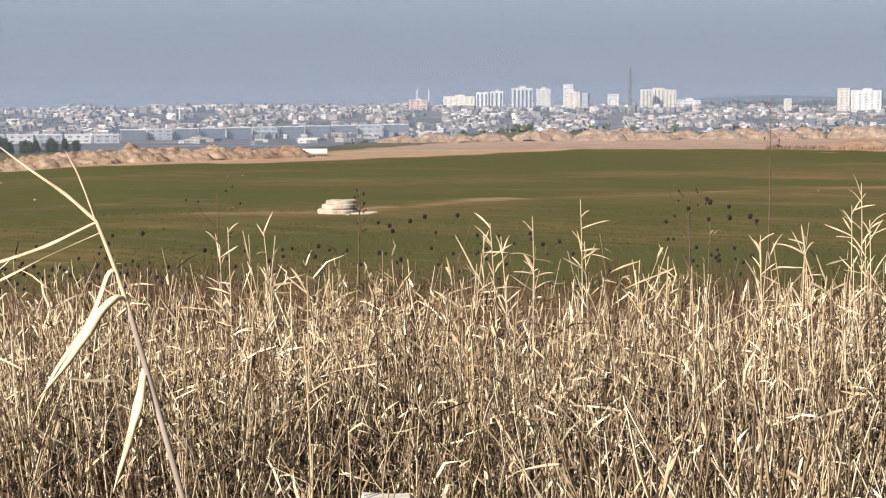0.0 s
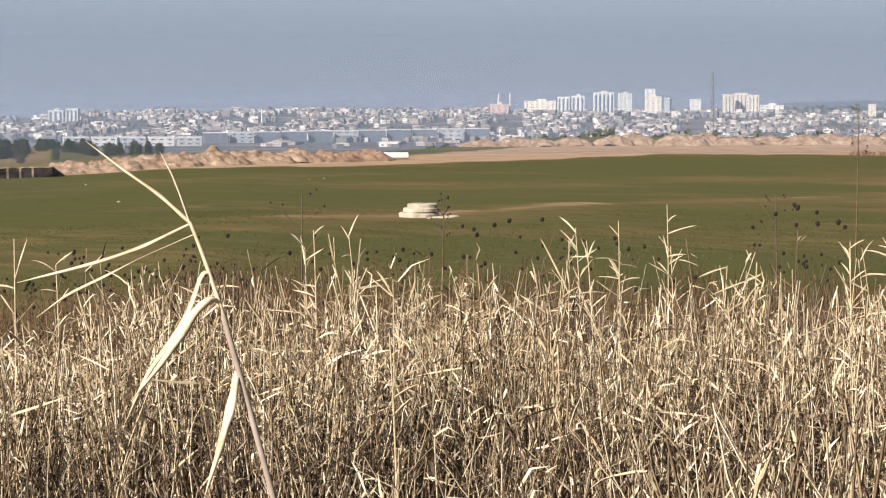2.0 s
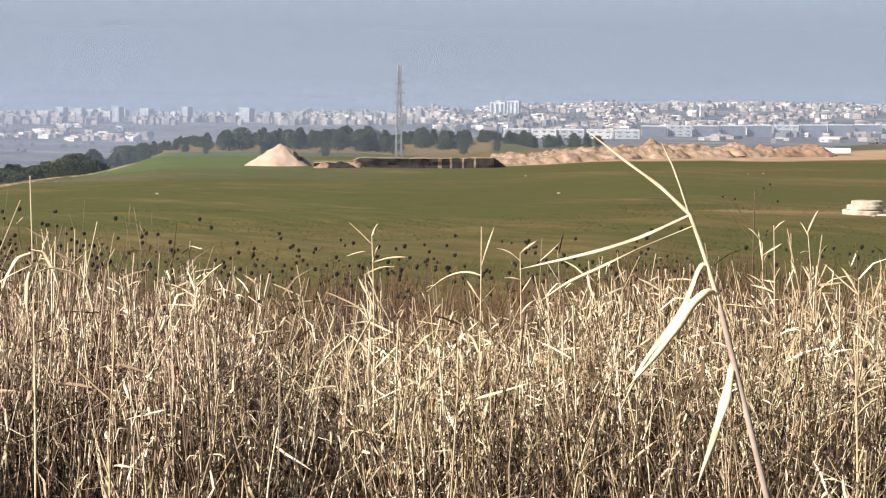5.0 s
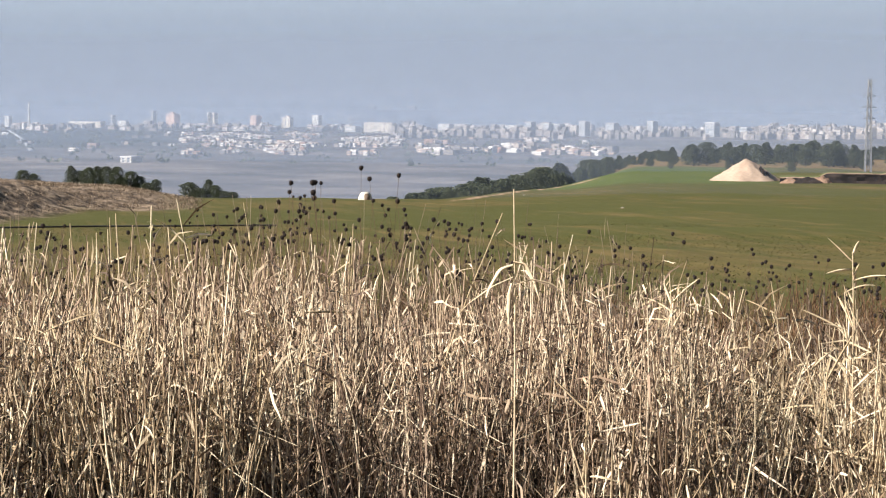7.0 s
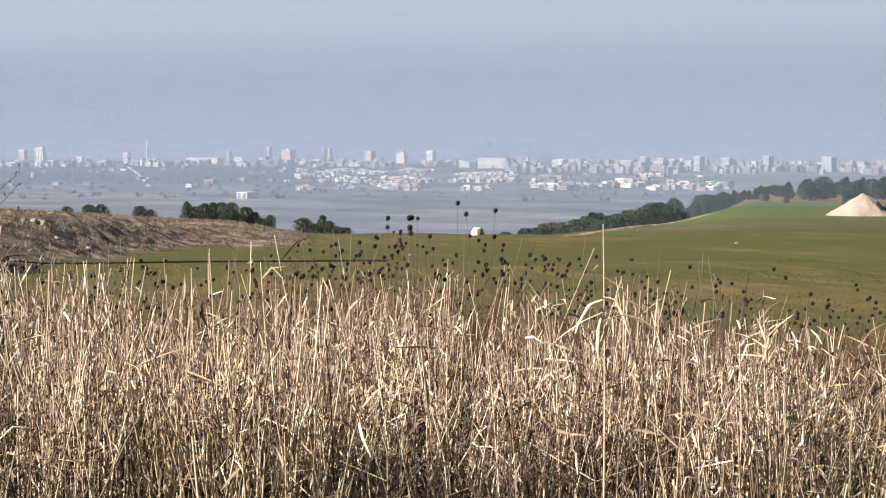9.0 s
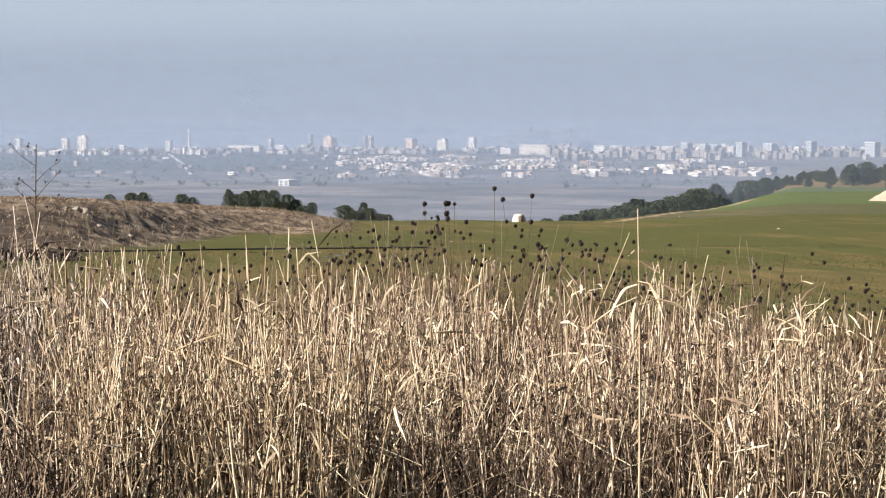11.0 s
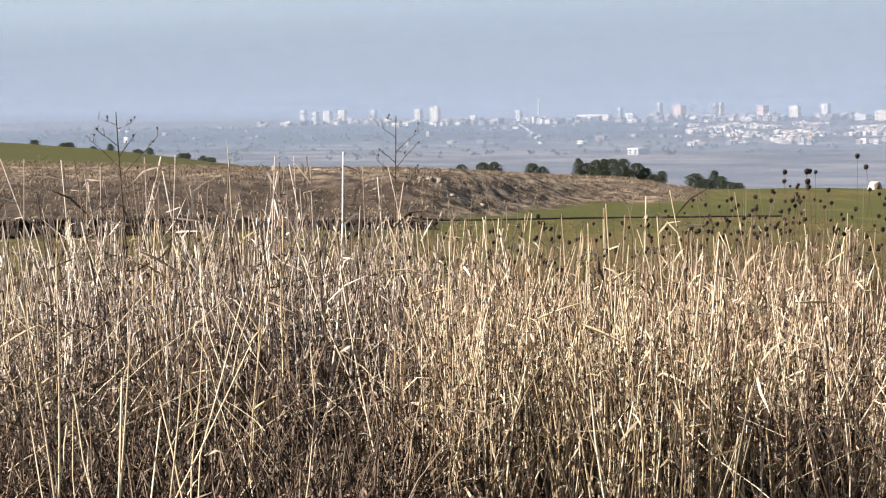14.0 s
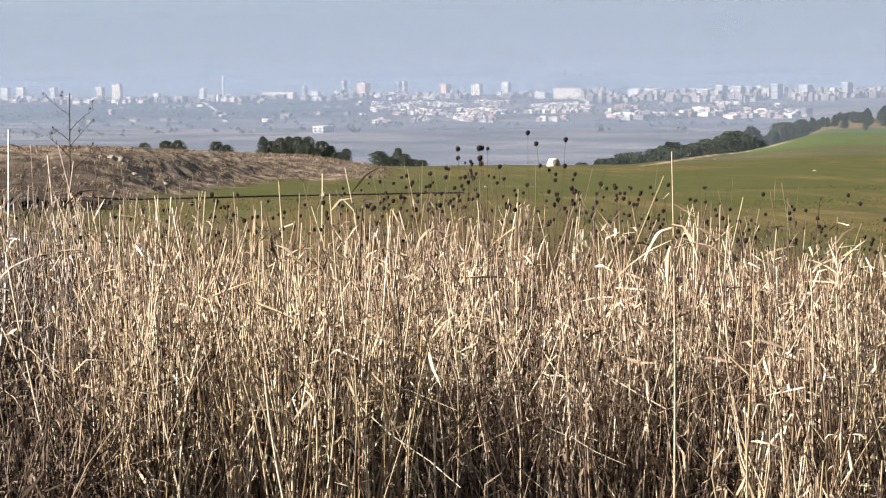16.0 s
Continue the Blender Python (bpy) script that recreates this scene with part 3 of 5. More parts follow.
# ---- ringed well shaft on the field ----
def ring(bm, radius, height, z, squash=1.0, seed=0, steps=44):
    rs = random.Random(seed)
    lo, hi, top = [], [], []
    for i in range(steps):
        a = 2 * math.pi * i / steps
        k = radius * (1 + rs.uniform(-0.008, 0.008))
        lo.append(bm.verts.new((math.cos(a) * k, math.sin(a) * k * squash, z)))
        hi.append(bm.verts.new((math.cos(a) * k, math.sin(a) * k * squash, z + height * 0.85)))
        top.append(bm.verts.new((math.cos(a) * k * 0.93, math.sin(a) * k * squash * 0.93, z + height)))
    for i in range(steps):
        j = (i + 1) % steps
        bm.faces.new((lo[i], lo[j], hi[j], hi[i])), bm.faces.new((hi[i], hi[j], top[j], top[i]))
    bm.faces.new(top), bm.faces.new(lo[::-1])
    for v in bm.verts:
        v.co += Vector((noise.noise(v.co * 3.1 + Vector((seed, 0, 0))), 0, 0.6 * noise.noise(v.co * 2.3 + Vector((0, seed, 0))))) * 0.035


def well():
    w = thing("well_shaft", spot(3.05, 51.5), "stacked pale concrete well rings standing in the green field", "well", turn=4)
    for nm, rad, h, z, dx, lab in (("base_ring", 0.54, 0.19, -0.03, -0.11, ""), ("upper_ring", 0.48, 0.11, 0.175, -0.05, ""), ("cover_slab", 0.41, 0.10, 0.295, -0.02, "")):
        bm = bmesh.new()
        ring(bm, rad, h, z, 1.0, int(rad * 100))
        bmesh.ops.translate(bm, verts=bm.verts, vec=(dx, 0, 0))
        part(nm, bm, M_CONCRETE, w)
    bm = bmesh.new()
    ring(bm, 0.48, 0.10, -0.03, 0.8, 5)
    bmesh.ops.translate(bm, verts=bm.verts, vec=(0.52, -0.12, 0))
    part("broken_slab", bm, M_CONCRETE, w, "broken flat concrete piece")


well()


# ---- cut earth bank beyond the field ----
def cut_bank():
    a = np.arange(14.0, 19.45, 0.06)
    rows = []
    for k, (r, dz) in enumerate(((185.0, -0.25), (185.15, 0.25), (185.1, 0.62), (185.12, 0.91), (185.35, 0.98), (190, 0.9), (215, -0.4))):
        n1 = fbm(a * 1.6, a * 0 + k * 0.5, 1.0, 3, 4.0)
        rr = r + 0.35 * n1 * (k < 5)
        low = 0.45 * smooth(18.0, 18.4, a) * (k in (1, 2, 3, 4, 5))
        x, y = xy(a, rr)
        base = ground(a, np.full_like(a, 185.0))
        rows.append(np.stack([x, y, base + dz - low + 0.07 * fbm(a * 2.5, a * 0 + 1.0, 1.0, 3, 8.0) * (k > 0)], -1))
    n = len(a)
    faces = [(k * n + i, k * n + i + 1, (k + 1) * n + i + 1, (k + 1) * n + i) for k in range(len(rows) - 1) for i in range(n - 1)]
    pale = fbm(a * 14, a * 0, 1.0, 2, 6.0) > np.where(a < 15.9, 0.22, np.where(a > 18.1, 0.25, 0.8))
    # slot 0 paints the overhang's shadow down the cut face
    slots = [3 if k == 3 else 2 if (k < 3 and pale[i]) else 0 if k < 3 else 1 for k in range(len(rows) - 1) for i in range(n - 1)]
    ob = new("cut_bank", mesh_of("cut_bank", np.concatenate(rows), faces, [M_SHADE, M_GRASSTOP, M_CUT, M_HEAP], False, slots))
    tagged(ob, "vertical cut in the soil, face darkened for shade, grass on top", "earth bank")


cut_bank()
# every second clod takes the cut's shade-dark colour
for i, (a, s) in enumerate(((19.1, 1.2), (18.55, 1.7), (18.2, 1.3), (16.3, 1.0))):
    heap(a, 184.4 - 0.5 * (i % 2), s * 1.7, 1.4, 0.45 + 0.1 * (i % 3), 130 + i, M_SHADE if i % 2 else M_REDSOIL, "small crumbled clod of red-brown soil below the cut", group="clods below the cut", peaked=0.4)


# ---- white pipe left at the end of the heaps, white marker on the crest ----
def pipe():
    p = thing("drain_pipe", spot(3.85, 229, 0.42), "white plastic drain pipe lying at the end of the heaps", "pipe", turn=8)
    bm = bmesh.new()
    n = 20
    prof = ((-1.5, 0.40), (-1.5, 0.43), (-1.2, 0.43), (-1.18, 0.40), (1.5, 0.40), (1.5, 0.35), (-1.5, 0.35))
    loops = [[bm.verts.new((x, math.cos(2 * math.pi * i / n) * r, math.sin(2 * math.pi * i / n) * r)) for i in range(n)] for x, r in prof]
    for k in range(len(loops)):
        A, B = loops[k], loops[(k + 1) % len(loops)]
        for i in range(n):
            bm.faces.new((A[i], A[(i + 1) % n], B[(i + 1) % n], B[i]))
    part("pipe_wall", bm, M_WALL["white"], p)
    bm = bmesh.new()
    ring(bm, 0.32, 0.45, -0.42, 1, 3)
    bmesh.ops.translate(bm, verts=bm.verts, vec=(-2.0, 0.1, 0))
    part("pipe_end", bm, M_WALL["white"], p)


pipe()


def marker():
    m = thing("stone_marker", spot(31.78, 117.5, -0.05), "whitewashed domed stone marker on the field's crest", "marker")
    bm = bmesh.new()
    prof = ((0.44, 0.0), (0.42, 0.22), (0.33, 0.44), (0.24, 0.55), (0.19, 0.56), (0.17, 0.4))
    n = 22
    loops = [[bm.verts.new((math.cos(2 * math.pi * i / n) * r, math.sin(2 * math.pi * i / n) * r, z)) for i in range(n)] for r, z in prof]
    for A, B in zip(loops, loops[1:]):
        for i in range(n):
            bm.faces.new((A[i], A[(i + 1) % n], B[(i + 1) % n], B[i]))
    bm.faces.new(loops[-1])
    part("shell", bm, M_SACK, m)
    bm = bmesh.new()
    loops = [[bm.verts.new((0.20 + math.cos(2 * math.pi * i / 14) * r, -0.16 + math.sin(2 * math.pi * i / 14) * r, z)) for i in range(14)] for r, z in ((0.22, 0.06), (0.21, 0.3), (0.13, 0.47))]
    for A, B in zip(loops, loops[1:]):
        for i in range(14):
            bm.faces.new((A[i], A[(i + 1) % 14], B[(i + 1) % 14], B[i]))
    bm.faces.new(loops[-1])
    part("dark_mouth", bm, M_CUT, m, "dark broken side of the marker")


marker()


# ---- rocks on the rough bank ----
def rock(az, r, size, seed):
    bm = bmesh.new()
    bmesh.ops.create_icosphere(bm, subdivisions=2, radius=size)
    for v in bm.verts:
        k = 1 + 0.45 * noise.noise(v.co / size * 1.3 + Vector((seed, 0, 0)))
        v.co = Vector((v.co.x * k * 1.2, v.co.y * k, v.co.z * k * 0.85))
    me = bpy.data.meshes.new("rock")
    bm.to_mesh(me)
    bm.free()
    me.materials.append(M_ROCK)
    ob = new("rock", me)
    ob.location = spot(az, r, size * 0.35)
    tagged(ob, "pale rough limestone boulder on the rough bank", "rock", "boulders on the bank")


for i, (a, r, s) in enumerate(((44.68, 66, 0.17), (44.95, 66, 0.14), (45.25, 65.5, 0.12), (44.3, 64, 0.10), (43.4, 65, 0.10), (46.6, 62, 0.10), (46.9, 62.5, 0.12))):
    rock(a, r, s, 3.3 * i)


def boundary_stone():
    """A squared pale stone half hidden at the foot of the reeds."""
    bm = bmesh.new()
    bmesh.ops.create_cube(bm, size=1, matrix=Matrix.Diagonal((0.19, 0.15, 0.46, 1)))
    bmesh.ops.bevel(bm, geom=bm.edges[:], offset=0.014, segments=2, affect="EDGES")
    bmesh.ops.subdivide_edges(bm, edges=bm.edges[:], cuts=1, use_grid_fill=True)
    for v in bm.verts:
        v.co += Vector((noise.noise(v.co * 14), noise.noise(v.co * 14 + Vector((3, 0, 0))), noise.noise(v.co * 14 + Vector((0, 5, 0))))) * 0.012
    me = bpy.data.meshes.new("boundary_stone")
    bm.to_mesh(me)
    bm.free()
    me.materials.append(M_SACK)
    ob = new("boundary_stone", me)
    ob.matrix_world = Matrix.Translation(spot(1.8, 6.45, 0.20)) @ Matrix.Rotation(radians(12), 4, "Z") @ Matrix.Rotation(radians(3), 4, "Y")
    tagged(ob, "squared pale stone at the foot of the reeds", "stone")


boundary_stone()


# ---- black irrigation pipe across the field ----
def irrigation_pipe():
    a = np.arange(34.5, 46.6, 0.15)
    r = 57.0 - 1.6 * (a - 34.5) / 12 + 0.15 * np.sin(a * 1.3)
    x, y = xy(a, r)
    z = ground(a, r) + 0.07
    n, k = len(a), 8
    verts, faces = [], []
    for i in range(n):
        out = Vector((x[i], y[i], 0)).normalized()
        for j in range(k):
            t = 2 * math.pi * j / k
            verts.append(Vector((x[i], y[i], z[i])) + out * math.cos(t) * 0.026 + Vector((0, 0, math.sin(t) * 0.026)))
    faces = [(i * k + j, i * k + (j + 1) % k, (i + 1) * k + (j + 1) % k, (i + 1) * k + j) for i in range(n - 1) for j in range(k)]
    tagged(new("irrigation_pipe", mesh_of("irrigation_pipe", verts, faces, M_PIPE, True)), "long black plastic irrigation pipe lying across the field", "pipe")


irrigation_pipe()


def ditch_edge():
    """Crumbling lip of the ditch at the foot of the bank, its face coloured near-black for shadow."""
    a = np.arange(44.8, 58.5, 0.05)
    r = 53.2 + 1.6 * smooth(48, 53, a) + 0.25 * fbm(a * 2, 0 * a, 1.0, 3, 5.0)
    rise = 0.20 + 0.10 * fbm(a * 3, 0 * a, 1.0, 3, 9.0) + 0.12 * smooth(49, 53, a)
    rise = rise * smooth(44.8, 46.0, a)
    rows = []
    for back, up in ((-0.25, -0.10), (-0.05, 0.30), (0.0, 0.85), (0.15, 1.0), (0.7, 0.75), (1.4, -0.2)):
        x, y = xy(a, r + back)
        rows.append(np.stack([x, y, ground(a, r + back) + np.where(up < 0, up, up * rise) + 0.03 * fbm(a * 9, 0 * a + back, 1.0, 2, 2.0)], -1))
    n = len(a)
    faces = [(k * n + i, k * n + i + 1, (k + 1) * n + i + 1, (k + 1) * n + i) for k in range(len(rows) - 1) for i in range(n - 1)]
    # slot 0 is the ditch's shadow as a face colour, slot 1 bare soil
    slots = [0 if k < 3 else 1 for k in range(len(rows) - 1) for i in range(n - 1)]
    tagged(new("ditch_edge", mesh_of("ditch_edge", np.concatenate(rows), faces, [M_SHADE, M_REDSOIL], False, slots)), "crumbling earth lip of a field ditch, face darkened for shadow", "earth bank")


ditch_edge()

stone_rs = random.Random(17)
for i in range(16):
    a, r = stone_rs.uniform(-12, 36), stone_rs.uniform(40, 165)
    if r > crest(a) - 10:
        continue
    bm = bmesh.new()
    bmesh.ops.create_icosphere(bm, subdivisions=1, radius=stone_rs.uniform(0.035, 0.07))
    for v in bm.verts:
        v.co = Vector((v.co.x * 1.4, v.co.y, v.co.z * 0.7)) * (1 + 0.4 * noise.noise(v.co * 9 + Vector((i, 0, 0))))
    me = bpy.data.meshes.new("field_stone")
    bm.to_mesh(me)
    bm.free()
    me.materials.append(M_ROCK)
    ob = new("field_stone", me)
    ob.location = spot(a, r, 0.02)
    tagged(ob, "small pale stone lying in the wheat field", "stone", "stones in the field")


# ---- trees ----
def tree_meshes(seed, kind):
    """Trunk with limbs, and a ragged crown of many small tufts, for a tree one metre high."""
    rs = np.random.RandomState(seed)
    base, tip, r0, r1 = [(0, 0, -0.03)], [(0.01, 0.01, 0.9 if kind == "pine" else 0.7)], [0.022], [0.006]
    n_limb = 9
    for i in range(n_limb):
        z = 0.18 + 0.6 * i / n_limb
        a = rs.uniform(0, 6.28)
        L = (0.26 * (1 - z) + 0.06) if kind == "pine" else 0.30
        base.append((0, 0, z)), tip.append((math.cos(a) * L, math.sin(a) * L, z + 0.10)), r0.append(0.008), r1.append(0.003)
    base, tip = np.array(base), np.array(tip)
    v, f, _ = stems(base, tip, np.zeros_like(base), np.array(r0), np.array(r1), 3, 5)
    trunk = fast_mesh("trunk", [(v, f)], M_BARK)
    n = 2600 if kind == "pine" else 3800
    if kind == "pine":
        z = 0.05 + 0.95 * rs.beta(1.1, 1.25, n)
        wide = 0.30 * np.clip(1.08 - z, 0.05, 1) ** 0.75 * 1.0
    else:
        z = 0.08 + 0.92 * rs.beta(1.3, 1.2, n)
        wide = 0.46 * np.sqrt(np.clip(1 - ((z - 0.5) / 0.52) ** 2, 0.02, 1))
    a = rs.uniform(0, 2 * np.pi, n)
    lump = 0.78 + 0.75 * np.array([noise.noise(Vector((math.cos(t) * 1.9, math.sin(t) * 1.9, zz * 4.5 + seed))) for t, zz in zip(a, z)])
    rad = wide * lump * np.sqrt(rs.uniform(0.15, 1, n))
    c = np.column_stack([np.cos(a) * rad, np.sin(a) * rad, z])
    chunks = []
    for _ in range(2):
        u, w = unit(rs.normal(0, 1, (n, 3))), rs.normal(0, 1, (n, 3))
        w = unit(np.cross(u, w))
        s = rs.uniform(0.010, 0.026, n)[:, None]
        q = np.stack([c - u * s, c + w * s * 0.6, c + u * s, c - w * s * 0.6], 1).reshape(-1, 3)
        chunks.append((q, np.arange(4 * n).reshape(-1, 4)))
    return trunk, fast_mesh("crown", chunks, M_PINE)


TREES = {k: [tree_meshes(s, k) for s in (1, 2, 3, 4)] for k in ("pine", "round")}
tree_rs = random.Random(8)


def tree(az, r, height, kind="pine", wide=1.0, label="young dark green pine in a shelter belt", group="pines of the shelter belt", sunk=0.0):
    trunk, crown = tree_rs.choice(TREES[kind])
    t = thing("pine_tree", spot(az, r, -sunk), label, "tree", group, tree_rs.uniform(0, 360))
    t.scale = (height * wide, height * wide, height)
    part("trunk", trunk, None, t)
    part("crown", crown, None, t)


for i in range(195):
    a = 11.0 + 20.0 * (i / 195) + tree_rs.uniform(-0.25, 0.25)
    blend = float(smooth(22.5, 26, a))
    r = (345 + tree_rs.uniform(-45, 45)) * (1 - blend) + (float(crest(a)) + tree_rs.uniform(25, 75)) * blend
    top = float(np.interp(a, (11, 13.2, 17.4, 19.7, 21.8, 24.0, 25.7, 28.2, 30.6, 31.2), (-1.25, -1.18, -1.08, -1.06, -1.2, -1.52, -1.84, -2.34, -2.78, -2.9)))
    if a < 13.4 and i % 2:
        continue
    h = EYE + r * math.tan(radians(top)) - float(ground(a, r))
    h = max(1.6, h * tree_rs.uniform(0.5, 1.06))
    tree(a, r, h, "pine" if i % 3 else "round", tree_rs.uniform(1.6, 2.6) * (1 if i % 3 else 0.62))
for i in range(52):  # thicker where the belt drops into the valley
    a = tree_rs.uniform(23.2, 31.0)
    r = float(crest(a)) + tree_rs.uniform(25, 80)
    top = float(np.interp(a, (23.2, 24.0, 25.7, 28.2, 30.6, 31.2), (-1.42, -1.56, -1.90, -2.40, -2.82, -2.95)))
    h = max(1.4, (EYE + r * math.tan(radians(top)) - float(ground(a, r))) * tree_rs.uniform(0.7, 1.05))
    tree(a, r, h, "pine" if i % 2 else "round", tree_rs.uniform(1.1, 1.7) * (1 if i % 2 else 0.6))
for a, r, h in ((19.05, 252, 2.1), (20.9, 262, 1.4), (14.9, 256, 2.3), (17.0, 280, 1.5), (22.6, 270, 1.3), (13.9, 262, 1.6), (12.2, 300, 1.9), (11.6, 330, 2.6), (10.9, 330, 2.0)):
    tree(a, r, h, "round", 0.95, "single young pine standing in dry grass", "single pines")
# dark rounded trees beyond the rough bank and on the far rise
clumps = [(44.0, 0.45, -2.08), (43.35, 0.5, -2.03), (43.0, 0.5, -2.02), (41.85, 0.55, -2.08), (41.55, 0.4, -2.18)]
for i in range(17):  # the two thickets
    a = 40.45 - 0.25 * i if i < 11 else 37.0 - 0.25 * (i - 11)
    clumps.append((a + tree_rs.uniform(-0.06, 0.06), tree_rs.uniform(0.30, 0.66), np.interp(a, (35.6, 37.0, 37.7, 39.2, 40.4), (-2.46, -2.30, -2.26, -1.98, -1.95)) - tree_rs.choice((0.0, 0.04, 0.14, 0.28))))
for a, wide, top in clumps:
    r = 128 + 8 * tree_rs.random()
    h = EYE + r * math.tan(radians(top)) - float(ground(a, r))
    tree(a, r, h, "round", 1.3 * r * radians(wide) / h, "dark green rounded tree behind the rough bank", "trees behind the bank")
for a, wide in ((55.6, 0.5), (55.75, 0.4), (54.9, 0.32), (54.4, 0.28), (53.6, 0.42), (53.25, 0.3), (52.3, 0.45), (52.15, 0.3), (51.7, 0.35), (51.45, 0.45), (56.6, 0.4)):
    h = 0.62 + 0.2 * (a * 7 % 1)
    tree(a, 158 + 6 * (a % 1), h, "round", 1.1 * 160 * radians(wide) / h, "small dark shrub-like tree on the green rise", "trees on the green rise")


# ---- lattice pylons ----
def strut(bm, p, q, w):
    p, q = Vector(p), Vector(q)
    d = q - p
    m = Matrix.Translation((p + q) / 2) @ d.to_track_quat("Z", "Y").to_matrix().to_4x4() @ Matrix.Diagonal((w, w, d.length, 1))
    bmesh.ops.create_cube(bm, size=1, matrix=m)


def pylon(az, r, top_el, foot, label, arms):
    place = spot(az, r)
    h = EYE + r * math.tan(radians(top_el)) - place.z
    t = thing("lattice_mast", place, label, "mast", turn=az + 12)
    levels = 9
    zs = [h * (i / levels) for i in range(levels + 1)]
    half = lambda z: foot / 2 * (1 - 0.55 * z / h)
    corners = [(-1, -1), (1, -1), (1, 1), (-1, 1)]
    for sx, sy in corners:
        bm = bmesh.new()
        for z0, z1 in zip(zs, zs[1:]):
            strut(bm, (sx * half(z0), sy * half(z0), z0), (sx * half(z1), sy * half(z1), z1), 0.085)
        part("leg", bm, M_STEEL, t)
    for k, (z0, z1) in enumerate(zip(zs, zs[1:])):
        bm = bmesh.new()
        for (ax, ay), (bx, by) in zip(corners, corners[1:] + corners[:1]):
            strut(bm, (ax * half(z0), ay * half(z0), z0), (bx * half(z1), by * half(z1), z1), 0.045)
            strut(bm, (bx * half(z0), by * half(z0), z0), (ax * half(z1), ay * half(z1), z1), 0.045)
            strut(bm, (ax * half(z1), ay * half(z1), z1), (bx * half(z1), by * half(z1), z1), 0.045)
        part("bracing", bm, M_STEEL, t)
    for z, w in arms:
        bm = bmesh.new()
        strut(bm, (-w, 0, z * h), (w, 0, z * h), 0.07)
        strut(bm, (-w, 0, z * h), (0, 0, z * h + 0.03 * h), 0.05)
        strut(bm, (w, 0, z * h), (0, 0, z * h + 0.03 * h), 0.05)
        part("cross_arm", bm, M_STEEL, t)


pylon(16.85, 262, 0.73, 0.80, "grey lattice mast standing before the pines", ((0.82, 0.9), (0.70, 1.0), (0.58, 0.8)))
pylon(-5.59, 620, 0.86, 1.3, "tall grey lattice mast before the city", ((0.62, 1.2),))


# ---- the far city ----
def box(bm, x0, x1, y0, y1, z0, z1):
    bmesh.ops.create_cube(bm, size=1, matrix=Matrix.Translation(((x0 + x1) / 2, (y0 + y1) / 2, (z0 + z1) / 2)) @ Matrix.Diagonal((x1 - x0, y1 - y0, z1 - z0, 1)))


def block(az, r, wide, top_el, style="white", name="apartment_block", bands="rows", deep=14.0, label="", turn=None):
    """A large building: wall, roof slab, stair head, window strips."""
    place = spot(az, r)
    w, h = r * math.radians(wide), EYE + r * math.tan(radians(top_el)) - place.z
    t = thing(name, place, label or f"{style} rendered apartment block in the hazy city", "building", turn=az + (RS.uniform(-14, 14) if turn is None else turn))
    bm = bmesh.new()
    box(bm, -w / 2, w / 2, 0, deep, -2, h)
    part("wall", bm, M_WALL[style], t)
    bm = bmesh.new()
    box(bm, -w / 2 - 0.4, w / 2 + 0.4, -0.4, deep + 0.4, h, h + 0.9)
    part("roof", bm, M_ROOF, t)
    if h > 16 and w > 22:
        bm = bmesh.new()
        box(bm, -w * 0.12, w * 0.16, 3, 9, h + 0.9, h + 4)
        part("stair_head", bm, M_WALL[style], t)
    if bands in ("columns", "slits"):
        n = max(2, round(w / 7)) if bands == "columns" else 3
        for i in range(n):
            x = -w / 2 + w * (i + 0.5) / n
            bm = bmesh.new()
            k = 0.24 if bands == "columns" else 0.09
            box(bm, x - w / n * k, x + w / n * k, -0.5, 1, h * 0.12, h * 0.93)
            part("window_strip", bm, M_WINDOW, t)
    else:
        n = max(2, min(9, round(h / 4.2)))
        for i in range(n):
            z = h * (i + 0.55) / n
            bm = bmesh.new()
            m = max(2, round(w / 9))
            for k in range(m):
                x = -w / 2 + w * (k + 0.5) / m
                box(bm, x - w / m * 0.22, x + w / m * 0.22, -0.4, 1, z - 0.6, z + 0.6)
            part("window_row", bm, M_WINDOW, t)


def tower_stack(az, r, wide, top_el, name, label, cap=False):
    place = spot(az, r)
    rad, h = max(1.1, r * math.radians(wide) / 2), EYE + r * math.tan(radians(top_el)) - place.z
    t = thing(name, place, label, "tower")
    bm = bmesh.new()
    bmesh.ops.create_cone(bm, cap_ends=True, segments=14, radius1=rad, radius2=rad * 0.75, depth=h, matrix=Matrix.Translation((0, 0, h / 2)))
    part("shaft", bm, M_WALL["white"], t)
    if cap:
        bm = bmesh.new()
        bmesh.ops.create_cone(bm, cap_ends=True, segments=14, radius1=rad * 1.3, radius2=rad * 1.3, depth=1.6, matrix=Matrix.Translation((0, 0, h * 0.72)))
        part("gallery", bm, M_WALL["white"], t)
        bm = bmesh.new()
        bmesh.ops.create_cone(bm, cap_ends=True, segments=14, radius1=rad * 0.8, radius2=0.1, depth=h * 0.22, matrix=Matrix.Translation((0, 0, h * 1.1)))
        part("spire", bm, M_ROOF, t)


# on the rise beyond the field
block(-0.48, 3300, 0.95, -0.04, "cream", "exhibition_hall", label="long cream hall in the hazy city")
block(-1.18, 3250, 0.37, 0.08, "white", bands="columns")
block(-1.61, 3250, 0.39, 0.11, "white", bands="columns")
block(-2.39, 3200, 0.60, 0.21, "white", "office_tower", "columns", label="white tower with upright blue glass strips", turn=8)
block(-3.02, 3300, 0.40, 0.18, "white")
block(-3.85, 3200, 0.48, 0.09, "cream")
block(-3.75, 3420, 0.30, 0.32, "white")
